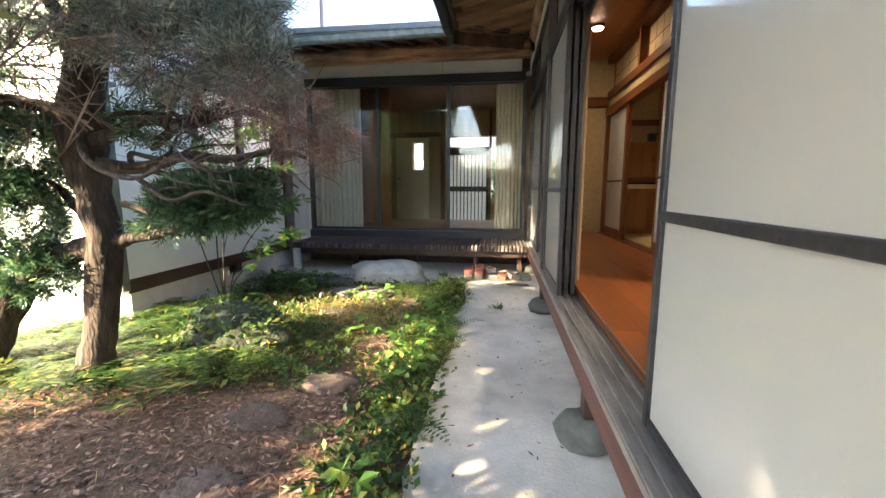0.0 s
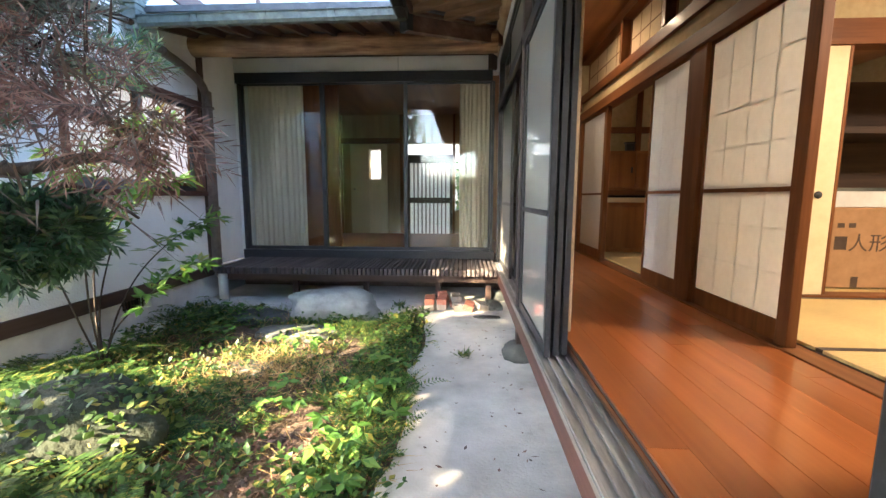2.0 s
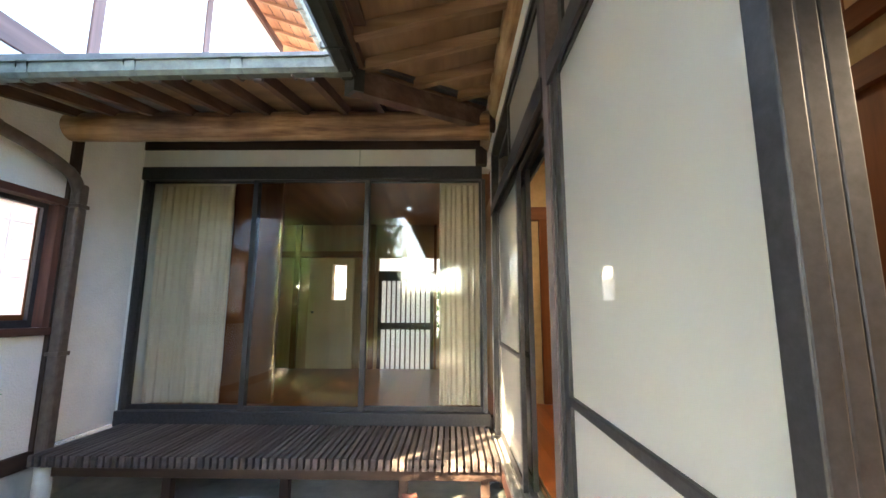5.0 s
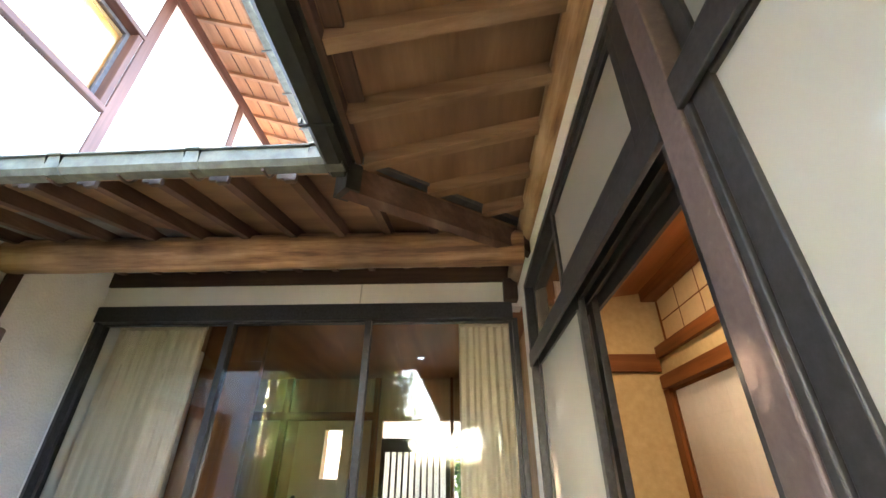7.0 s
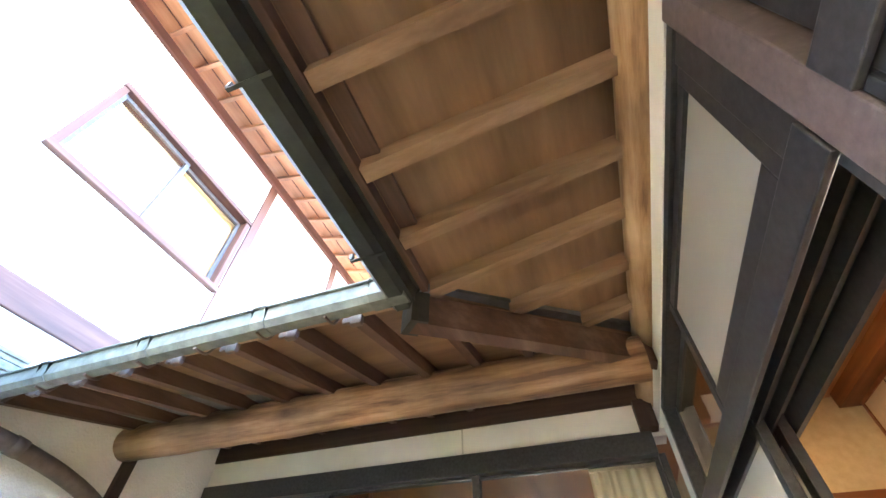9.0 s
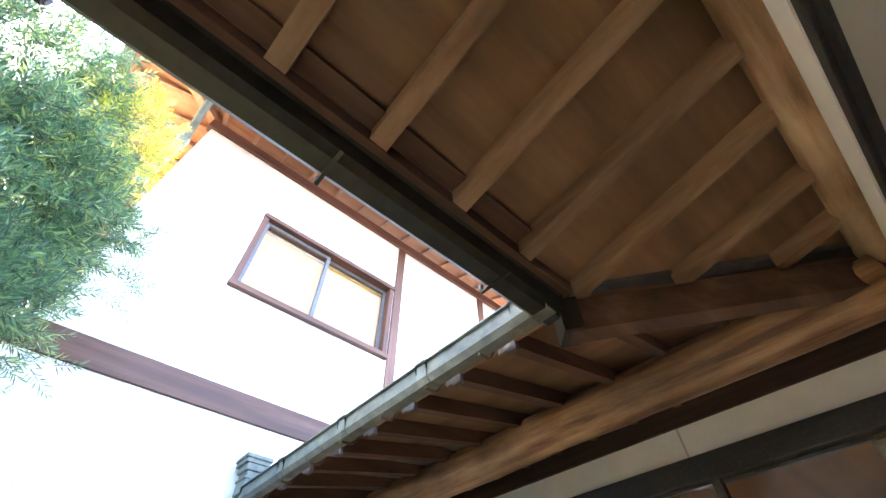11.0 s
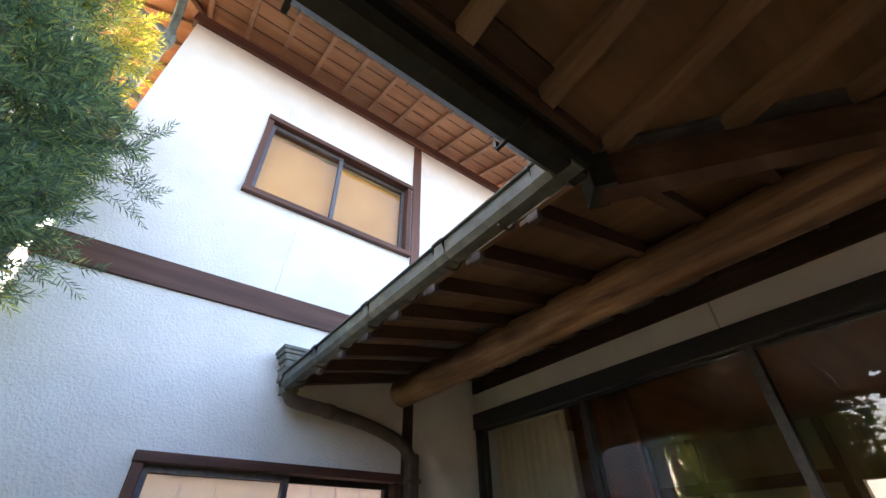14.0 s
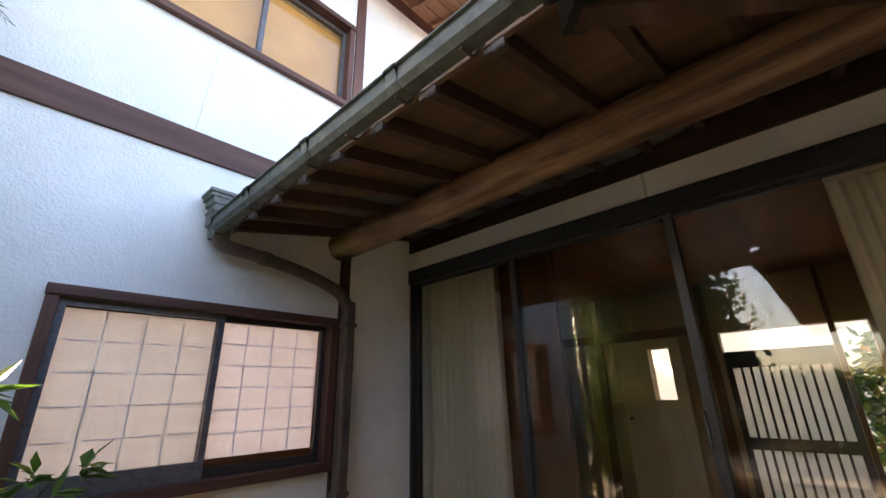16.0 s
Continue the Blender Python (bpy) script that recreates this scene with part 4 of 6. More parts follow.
UNITS = ((4.071, 5.984), (0.576, 3.994), (-1.419, 0.499), (-4.0, -1.501))
for a, b in UNITS:
    bm = bmesh.new()
    bx(bm, RX - 0.034, RX - 0.02, a, b, 2.1, 2.18, 0.003)
    bx(bm, RX - 0.02, RX + 0.125, a, b, 2.155, 2.18)
    bx(bm, RX + 0.018, RX + 0.024, a, b, 2.12, 2.155)
    bx(bm, RX + 0.062, RX + 0.068, a, b, 2.12, 2.155)
    bx(bm, RX + 0.107, RX + 0.12, a, b, 2.1, 2.155)
    setting(part("sash_transom_rail", bm, SASH), "dark bronze rail between sashes and transom lights", "rail")
    for y0, y1 in ((a, a + 0.02), (b - 0.02, b)):
        setting(part("sash_side_track", box(RX - 0.024, RX + 0.12, y0, y1, 0.394, 2.099, 0.003), SASH), "dark bronze side track of the sash opening", "track")
    setting(part("sash_top_rail", box(RX - 0.02, RX + 0.12, a, b, 2.622, 2.66, 0.003), SASH), "dark bronze top rail of the transom lights", "rail")


def sash_leaf(y0, y1, z0, z1, x, pane_mat, rail, label, stile=0.045, bottom=0.055, name="sliding_sash", group="sliding sashes", stile_far=None):
    s = thing(name, (x, (y0 + y1) / 2, z0), label, "sliding window", group)
    top = 0.052 if group == "sliding sashes" else 0.04
    far = stile_far or stile
    bm = bmesh.new()
    bx(bm, x - 0.014, x + 0.014, y0, y0 + stile, z0, z1, 0.003)
    bx(bm, x - 0.014, x + 0.014, y1 - far, y1, z0, z1, 0.003)
    bx(bm, x - 0.013, x + 0.013, y0 + stile, y1 - far, z0, z0 + bottom, 0.003)
    bx(bm, x - 0.013, x + 0.013, y0 + stile, y1 - far, z1 - top, z1, 0.003)
    part("frame", bm, SASH, s)
    zs = [z0 + bottom, z1 - top]
    if rail:
        part("middle_rail", box(x - 0.015, x + 0.013, y0 + stile, y1 - far, rail - 0.014, rail + 0.014, 0.004), SASH, s)
        zs = [z0 + bottom, rail - 0.014, rail + 0.014, z1 - top]
    for k in range(0, len(zs), 2):
        p = part("pane", box(x - 0.003, x + 0.003, y0 + stile, y1 - far, zs[k], zs[k + 1]), pane_mat, s)
        if pane_mat is GLASS:
            p.visible_shadow = False
    return s


FL = "sliding sash with frosted white panes and a dark middle rail"
sash_leaf(4.965, 5.963, 0.394, 2.15, RX + 0.03, FROST, 1.08, FL, 0.04)
sash_leaf(3.08, 3.974, 0.394, 2.15, RX - 0.002, FROST, 1.07, FL, 0.042, stile_far=0.058)
sash_leaf(3.1, 3.95, 0.394, 2.15, RX + 0.043, FROST, 1.07, FL, 0.05)
sash_leaf(3.115, 3.9, 0.394, 2.15, RX + 0.086, FROST, 1.07, FL, 0.05)
sash_leaf(4.98, 5.9, 0.394, 2.15, RX + 0.086, FROST, 1.08, FL, 0.05)
sash_leaf(0.598, 1.625, 0.394, 2.15, RX + 0.05, FROST, 1.0, FL, 0.03, 0.03)
for a, b in ((-0.47, 0.495), (-1.415, -0.44), (-2.45, -1.505), (-3.4, -2.46)):
    sash_leaf(a, b, 0.394, 2.15, RX - 0.002, FROST, 1.02, FL, 0.035)
TL = "opal transom light in a dark bronze frame"
for a, b, x, m, l in ((4.16, 5.1, RX + 0.005, BLIND, TL), (5.06, 5.98, RX + 0.05, GLASS, "clear transom light in a dark bronze frame"), (3.05, 3.99, RX + 0.03, BLIND, TL), (2.1, 3.08, RX + 0.06, BLIND, TL), (1.2, 2.12, RX + 0.03, BLIND, TL), (0.58, 1.22, RX + 0.06, BLIND, TL), (-0.45, 0.495, RX + 0.03, BLIND, TL), (-1.415, -0.46, RX + 0.03, BLIND, TL)):
    sash_leaf(a, b, 2.181, 2.621, x, m, 0, l, 0.045, 0.088, "transom_light", "transom lights")


def rock_mesh(place, size, seed, flat=0.0, cuts=3):
    bm = bmesh.new()
    bmesh.ops.create_icosphere(bm, subdivisions=cuts, radius=1.0)
    for v in bm.verts:
        p = v.co.normalized()
        d = 1 + 0.28 * noise.noise(p * 1.3 + Vector((seed, 0, 0))) + 0.1 * noise.noise(p * 3.7 + Vector((0, seed, 0))) + 0.035 * noise.noise(p * 9 + Vector((0, 0, seed)))
        q = p * d
        if flat and q.z > flat:
            q.z = flat + (q.z - flat) * 0.2
        v.co = Vector((q.x * size[0], q.y * size[1], max(q.z, -0.5) * size[2])) + Vector(place)
    return bm


def footing(y, r, label):
    f = thing("post_footing", (1.09, y, 0.0), label, "footing", "post footings")
    part("stone", rock_mesh((1.09, y, 0.045), (r, r, 0.1), y * 7.0, 0.75), DARKROCK, f, smooth=True)
    part("stub_post", box(1.055, 1.135, y - 0.042, y + 0.042, 0.1, 0.224, 0.004), DARK_Z, f)


for y in (5.75, 4.03, 2.13, 0.25, -1.65):
    footing(y, 0.125 if y > 3 else 0.14, "rounded grey footing stone with a dark stub post")

# ---- east wing: corridor ----
setting(part("floor_joists", box(1.2, 2.3, -4.0, 6.84, 0.385, 0.4), DARK_Y), "underside of the corridor floor", "floor")
floor = setting(part("floor", box(1.2, 2.165, -4.0, 6.84, 0.401, 0.418), INWOOD_Y), "polished orange-brown plank floor of the corridor", "floor")
random.seed(4)
for k in range(8):
    x0 = 1.205 + k * 0.12
    y_from = -4.0
    while y_from < 6.84:
        y_to = min(y_from + random.uniform(1.4, 2.2), 6.84)
        part("plank", box(x0, x0 + 0.1188, y_from + 0.0006, y_to - 0.0006, 0.418, 0.44, 0.0007), PLANK, floor)
        y_from = y_to
setting(part("door_sill", box(2.165, 2.29, -4.0, 6.84, 0.4, 0.448, 0.003), INWOOD_Y), "amber wooden sill of the paper screens", "sill")
setting(part("floor_edge", box(RX + 0.131, 1.204, -4.0, 6.84, 0.39, 0.43, 0.003), SASH), "dark inner edge of the sash track", "sill")


def ceiling_slab(name, x0, x1, y0, y1, za, zb, material, label):
    return setting(part(name, sloped(bmesh.new(), [(x0, y0, za), (x0, y1, za), (x1, y1, zb), (x1, y0, zb)], 0.03), material), label, "ceiling")


ceiling_slab("ceiling_corridor", 1.2, 2.22, -4.0, 6.84, 2.80, 2.93, CEILWOOD, "warm brown wooden ceiling of the corridor")
setting(part("wall_corridor_end", box(1.2, 2.3, 6.84, 6.95, 0.4, 2.95), BEIGE), "beige plaster end wall of the corridor", "wall")
setting(part("corridor_end_beam", box(1.2, 2.2, 6.8, 6.84, 2.25, 2.39, 0.004), INWOOD_X), "amber wooden beam across the corridor's end", "beam")
setting(part("corridor_end_post", box(1.62, 1.7, 6.8, 6.84, 0.44, 2.25, 0.004), INWOOD_Z), "amber wooden post at the corridor's end", "post")
setting(part("wall_corridor_back", box(1.2, 2.3, -4.1, -4.0, 0.4, 2.95), BEIGE), "beige end wall of the corridor", "wall")
setting(part("lintel_inner", box(2.165, 2.3, -4.0, 6.8, 2.115, 2.212, 0.004), INWOOD_Y), "amber lintel above the paper screens", "beam")
setting(part("wall_inner_band", box(2.215, 2.29, -4.0, 6.84, 2.212, 2.35), BEIGE), "beige plaster band above the lintel", "wall")
setting(part("ranma_rail", box(2.18, 2.3, -4.0, 6.8, 2.35, 2.44, 0.003), INWOOD_Y), "amber rail under the transom screens", "beam")
setting(part("ranma_head", box(2.16, 2.3, -4.0, 6.8, 2.83, 2.96, 0.003), INWOOD_Y), "dark amber head beam under the ceiling", "beam")
for y0, y1 in ((5.78, 5.86), (3.98, 4.18), (3.125, 3.2), (2.15, 2.25), (0.9, 1.0), (6.74, 6.84)):
    setting(part("post_inner", box(2.188, 2.238, y0, y1, 0.449, 2.114, 0.004), INWOOD_Z), "amber wooden post between the paper screens", "post")
for y in (5.42, 4.55, 3.7, 2.85, 1.9, 1.0):
    setting(part("ranma_post", box(2.17, 2.3, y, y + 0.05, 2.441, 2.829, 0.003), INWOOD_Z), "amber post between the transom screens", "post")
SL = "tall paper sliding screen with a dark wooden base board"
for a, b in ((3.2, 3.98), (4.18, 4.79), (5.86, 6.74), (1.0, 2.15), (-0.1, 0.9), (-1.2, -0.1), (-2.3, -1.2), (-4.0, -2.3)):
    shoji_screen("shoji", 2.215, a, b, 0.45, 2.112, "x", -1, 4 if b - a > 0.7 else 3, 7, 0.105, 1.19, SL, "corridor paper screens", INWOOD_Z, 0.022)
for a, b in ((5.47, 6.74), (4.6, 5.42), (3.75, 4.55), (2.9, 3.7), (1.95, 2.85), (1.05, 1.9)):
    shoji_screen("transom_screen", 2.25, a, b, 2.442, 2.828, "x", -1, 4, 2, 0.02, 0, "low paper transom screen with a lattice", "transom screens", INWOOD_Z, 0.02)

lamp = thing("ceiling_downlight", (1.72, 5.45, 2.86), "small round warm ceiling light in the corridor", "ceiling light", "ceiling lights")
part("rim", tube(bmesh.new(), [(1.72, 5.45, 2.84), (1.72, 5.45, 2.875)], 0.075, 20), STEEL, lamp, smooth=True)
part("diffuser", tube(bmesh.new(), [(1.72, 5.45, 2.825), (1.72, 5.45, 2.84)], [0.05, 0.06], 20), glow("lamp_glow", (1.0, 0.72, 0.42), 8.0), lamp)
light = new("corridor_lamp", bpy.data.lights.new("corridor_lamp", "AREA"))
light.data.shape, light.data.size, light.data.energy, light.data.color = "DISK", 0.12, 0.8, (1.0, 0.68, 0.38)
light.matrix_world = look((1.72, 5.45, 2.81), (1.72, 5.45, 0.0))
cord = thing("corridor_curtain", (1.235, 2.99, 0.45), "narrow beige curtain bunched at the sash opening", "curtain", "corridor curtains")
bm = bmesh.new()
cols = []
for i in range(33):
    u = i / 32
    cols.append([bm.verts.new((1.222 + 0.014 * math.sin(u * 9 * math.pi), 3.27 + 0.11 * u, 0.46 + (2.1 - 0.46) * v / 6)) for v in range(7)])
for a, b in zip(cols, cols[1:]):
    for j in range(6):
        bm.faces.new((a[j], a[j + 1], b[j + 1], b[j]))
part("cloth", bm, thin_sheet("beige_curtain_cloth", (0.5, 0.4, 0.28), 0.3, 0.95, 0.0, 100.0, 0.2), cord, smooth=True)

# ---- east wing: tatami rooms ----
tat = setting(part("floor_tatami", box(2.29, 6.0, -4.0, 8.0, 0.38, 0.45), DARK_Y), "tatami floor of the rooms behind the paper screens", "floor")
for i in range(2):
    for j in range(8):
        x0, y0 = 2.3 + i * 1.85, -3.9 + j * 1.0
        part("tatami_mat", box(x0, x0 + 1.82, y0, y0 + 0.96, 0.45, 0.466, 0.002), TATAMI, tat)
        part("mat_border", box(x0, x0 + 1.82, y0 + 0.9605, y0 + 0.9995, 0.45, 0.467, 0.002), DARK_X, tat)
for j in range(3):
    part("tatami_mat", box(2.3, 5.9, 4.25 + j * 0.86, 5.1 + j * 0.86, 0.45, 0.466, 0.002), TATAMI, tat)
setting(part("ceiling_rooms", box(2.3, 6.0, -4.0, 8.0, 2.75, 2.8), CEILWOOD), "wooden ceiling of the tatami rooms", "ceiling")
setting(part("wall_room_back", box(5.4, 5.5, -4.0, 8.0, 0.4, 2.76), BEIGE), "beige plaster back wall of the rooms", "wall")
setting(part("wall_room_south", box(2.3, 5.4, -4.1, -4.0, 0.4, 2.76), BEIGE), "beige plaster wall", "wall")
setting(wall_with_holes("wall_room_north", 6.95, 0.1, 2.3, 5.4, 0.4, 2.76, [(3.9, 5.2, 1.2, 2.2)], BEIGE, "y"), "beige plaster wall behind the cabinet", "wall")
# Invented window, out of view, that gives the fill lamp a place.
w3 = thing("added_fill_window", (4.55, 7.0, 1.2), "added unseen papered window in an amber frame, beside the fill lamp", "window", kind="structure")
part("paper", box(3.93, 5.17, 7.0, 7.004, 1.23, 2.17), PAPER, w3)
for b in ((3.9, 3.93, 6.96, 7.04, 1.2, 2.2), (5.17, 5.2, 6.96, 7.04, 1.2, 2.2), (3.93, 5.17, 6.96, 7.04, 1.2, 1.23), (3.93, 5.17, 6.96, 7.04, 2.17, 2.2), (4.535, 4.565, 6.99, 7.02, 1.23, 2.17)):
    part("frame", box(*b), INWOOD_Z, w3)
# Added fill lamp that brightens the cabinet's room.
w3_light = new("north_room_fill_light", bpy.data.lights.new("north_room_fill_light", "AREA"))
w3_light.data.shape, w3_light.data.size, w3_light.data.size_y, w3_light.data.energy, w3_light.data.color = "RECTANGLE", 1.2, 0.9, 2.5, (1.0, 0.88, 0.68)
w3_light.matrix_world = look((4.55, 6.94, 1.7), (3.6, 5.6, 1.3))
setting(part("wall_room_divide", box(2.3, 5.4, 4.16, 4.24, 2.3, 2.76), BEIGE), "beige plaster above the dividing lintel", "wall")
setting(part("lintel_divide", box(2.3, 5.4, 4.13, 4.26, 2.14, 2.3, 0.003), INWOOD_X), "amber lintel between the two rooms", "beam")
setting(part("sill_divide", box(2.3, 5.4, 4.13, 4.26, 0.45, 0.475, 0.003), INWOOD_X), "amber sill between the two rooms", "sill")
fus = thing("fusuma", (2.9, 4.16, 0.475), "cream papered sliding door with a round dark pull", "sliding door")
part("panel", box(2.5, 3.19, 4.15, 4.175, 0.476, 2.138, 0.002), FUSUMA, fus)
part("edge_strip", box(3.19, 3.21, 4.145, 4.18, 0.476, 2.138, 0.002), INWOOD_Z, fus)
part("pull", tube(bmesh.new(), [(3.09, 4.15, 1.17), (3.09, 4.143, 1.17)], 0.025, 16), SASH, fus, "round dark metal pull", smooth=True)
setting(part("closet_back", box(3.2, 5.4, 5.05, 5.1, 0.45, 2.14), DARK_X), "dark closet back wall", "wall")
setting(part("closet_side", box(3.2, 3.24, 4.26, 5.05, 0.45, 2.14), DARK_Z), "dark closet side wall", "wall")
setting(part("closet_shelf", box(3.25, 5.4, 4.5, 5.05, 1.63, 1.68, 0.003), DARK_X), "dark wooden closet shelf", "shelf")


def carton(x0, x1, y0, y1, z0, z1, label):
    c = thing("cardboard_box", ((x0 + x1) / 2, (y0 + y1) / 2, z0), label, "box", "cardboard boxes")
    part("body", box(x0, x1, y0, y1, z0, z1 - 0.012, 0.004), CARTON, c)
    part("flap", box(x0, (x0 + x1) / 2 - 0.002, y0, y1, z1 - 0.011, z1, 0.002), CARTON, c)
    part("flap", box((x0 + x1) / 2 + 0.002, x1, y0, y1, z1 - 0.011, z1, 0.002), CARTON, c)
    return c


def letters(text, x, y, z, size, parent, material):
    cu = bpy.data.curves.new("letters", "FONT")
    cu.body, cu.size, cu.extrude = text, size, 0.0008
    ob = new("lettering", cu)
    ob.matrix_basis = pose(x, y, z, 90, 0, 0)
    ob.parent = parent
    ob.matrix_parent_inverse = parent.matrix_basis.inverted()
    cu.materials.append(material)


c1 = carton(3.43, 4.2, 4.4, 4.95, 0.476, 1.08, "large brown cardboard box with dark printed characters")
letters("人形", 3.55, 4.398, 0.765, 0.145, c1, INK)
for i in range(2):
    part("print_bar", box(3.46 + i * 0.08, 3.51 + i * 0.08, 4.3975, 4.399, 0.93, 0.965), INK, c1)
part("print_bar", box(3.45, 3.54, 4.3975, 4.399, 0.765, 0.865), INK, c1)
part("print_bar", box(3.6, 3.65, 4.3975, 4.399, 0.476, 0.56), INK, c1)
c2 = thing("flat_box", (3.7, 4.6, 1.08), "flat grey-white box lying on the cardboard box", "box")
part("body", box(3.44, 4.06, 4.42, 4.85, 1.082, 1.2, 0.004), FOUND, c2)
part("lid", box(3.435, 4.065, 4.415, 4.855, 1.2, 1.225, 0.004), DARKROCK, c2)

cab = thing("cabinet", (2.9, 6.7, 0.466), "built-in amber wooden cabinet with cupboard doors and open niche", "cabinet")
part("carcass", box(2.35, 3.6, 6.45, 6.94, 1.24, 1.72, 0.004), CABINET, cab)
for i in range(3):
    d = part("door", box(2.37 + i * 0.41, 2.77 + i * 0.41, 6.43, 6.449, 1.27, 1.69, 0.004), CABINET, cab)
    part("handle", box(2.72 + i * 0.41, 2.74 + i * 0.41, 6.42, 6.43, 1.45, 1.52, 0.002), SASH, d)
part("ledge", box(2.33, 3.62, 6.4, 6.94, 1.18, 1.239, 0.004), INWOOD_X, cab)
part("side_panel", box(2.33, 2.37, 6.46, 6.94, 0.466, 1.18, 0.003), CABINET, cab)
part("side_panel", box(3.58, 3.62, 6.46, 6.94, 0.466, 1.18, 0.003), CABINET, cab)
# The niche's shade is put into this black back panel.
part("niche_back", box(2.37, 3.58, 6.9, 6.94, 0.466, 1.18), BLACK, cab)
chest = thing("low_chest", (2.9, 6.6, 0.466), "low brown wooden chest with a pale cream top", "chest")
part("body", box(2.4, 3.5, 6.42, 6.85, 0.47, 1.09, 0.006), CABINET, chest)
part("top", box(2.38, 3.52, 6.4, 6.87, 1.091, 1.15, 0.005), FUSUMA, chest)
part("drawer", box(2.43, 3.47, 6.405, 6.42, 0.52, 1.05, 0.004), CABINET, chest)
pot = thing("small_caddy", (2.75, 6.6, 1.72), "small dark caddy standing on the cabinet", "caddy")
part("body", box(2.7, 2.8, 6.55, 6.62, 1.721, 1.82, 0.006), SASH, pot)
part("lid", box(2.69, 2.81, 6.54, 6.63, 1.82, 1.84, 0.004), SASH, pot)
frm = thing("wall_rail", (2.9, 6.94, 1.95), "amber wooden rails on the beige wall above the cabinet", "rail")
part("rail", box(2.3, 3.8, 6.92, 6.95, 2.0, 2.08, 0.003), INWOOD_X, frm)
part("upright", box(2.95, 3.02, 6.915, 6.95, 1.722, 2.75, 0.003), INWOOD_Z, frm)
# Invented fixture with a fill lamp for the tatami room and screens.
rl = thing("added_ceiling_light", (3.7, 2.4, 2.7), "invented round ceiling light, out of view in the tatami room", "ceiling light", "ceiling lights")
part("shade", tube(bmesh.new(), [(3.7, 2.4, 2.68), (3.7, 2.4, 2.75)], [0.2, 0.22], 24), glow("room_glow", (1.0, 0.8, 0.55), 1.5), rl)
rlamp = new("room_fill_lamp", bpy.data.lights.new("room_fill_lamp", "AREA"))
rlamp.data.shape, rlamp.data.size, rlamp.data.energy, rlamp.data.color = "DISK", 0.4, 11.0, (1.0, 0.76, 0.48)
rlamp.matrix_world = look((3.7, 2.4, 2.66), (3.7, 2.4, 0.0))

# ---- room behind the glass doors ----
NB = 9.1
fl2 = setting(part("floor_north", box(-2.4, 1.19, FY + 0.1, NB, 0.36, 0.43), DARK_X), "red-brown plank floor of the north room", "floor")
for k in range(30):
    part("plank", box(-2.3 + k * 0.116, -2.3 + k * 0.116 + 0.115, FY + 0.12, NB, 0.43, 0.446, 0.0007), PLANK, fl2)
setting(part("ceiling_north", box(-2.4, 1.19, FY + 0.16, NB + 0.4, 2.68, 2.72), CEILWOOD), "brown wooden ceiling of the north room", "ceiling")
setting(part("wall_north_room_west", box(-2.5, -2.31, FY + 0.16, NB + 0.2, 0.36, 2.7), INWOOD_Z), "amber panelled side wall of the north room", "wall")
setting(part("wall_north_room_east", box(1.195, 1.199, FY + 0.1, NB + 0.2, 0.3, 2.85), TANPANEL), "beige side wall of the north room", "wall")
setting(wall_with_holes("wall_north_room_back", NB, 0.12, -2.4, 1.2, 0.3, 2.7, [(-1.14, -0.92, 1.49, 2.04), (-0.42, 0.45, 0.37, 2.15), (0.5, 0.72, 0.9, 2.15)], TANPANEL, "y"), "beige back wall of the north room with a lattice door", "wall")
for nm, b in (("hall_post", (-1.75, -1.66, NB - 0.05, NB, 0.44, 2.68)), ("hall_post", (-0.55, -0.47, NB - 0.05, NB, 0.44, 2.68)), ("hall_post", (0.455, 0.495, NB - 0.05, NB + 0.1, 0.44, 2.68))):
    setting(part(nm, box(*b, 0.003), INWOOD_Z), "brown wooden post in the north room", "post")
setting(part("hall_lintel", box(-2.3, -0.55, NB - 0.05, NB, 2.15, 2.25, 0.003), INWOOD_X), "brown wooden lintel in the north room", "beam")
hd = thing("hall_door", (-1.1, NB - 0.02, 0.446), "pale hall door with a narrow lit pane", "door")
part("leaf", box(-1.5, -1.141, NB - 0.042, NB - 0.003, 0.45, 2.14, 0.002), FUSUMA, hd)
part("leaf_side", box(-0.919, -0.8, NB - 0.042, NB - 0.003, 0.45, 2.14, 0.002), FUSUMA, hd)
part("leaf_low", box(-1.14, -0.92, NB - 0.042, NB - 0.003, 0.45, 1.49, 0.002), FUSUMA, hd)
part("leaf_top", box(-1.14, -0.92, NB - 0.042, NB - 0.003, 2.04, 2.14, 0.002), FUSUMA, hd)
part("knob", tube(bmesh.new(), [(-1.42, NB - 0.043, 1.3), (-1.42, NB - 0.09, 1.3)], 0.02, 12), SASH, hd, smooth=True)
lat = thing("lattice_door", (0.015, NB + 0.05, 0.37), "lattice sliding door with dark bars over pale panes", "lattice door")
part("frame", bx(bx(bx(bx(bx(bmesh.new(), -0.42, -0.37, NB + 0.03, NB + 0.07, 0.372, 1.95), 0.395, 0.45, NB + 0.03, NB + 0.07, 0.372, 1.95), -0.37, 0.395, NB + 0.03, NB + 0.07, 1.79, 1.95), -0.37, 0.395, NB + 0.03, NB + 0.07, 1.035, 1.14), -0.37, 0.395, NB + 0.03, NB + 0.07, 0.372, 0.4), DARK_Z, lat)
for z0, z1 in ((0.4, 1.035), (1.14, 1.79)):
    part("pane", box(-0.37, 0.395, NB + 0.055, NB + 0.06, z0, z1), PAPER, lat)
    for i in range(1, 10):
        x = -0.37 + i * 0.0765
        part("bar", box(x - 0.01, x + 0.01, NB + 0.03, NB + 0.054, z0, z1), DARK_Z, lat)
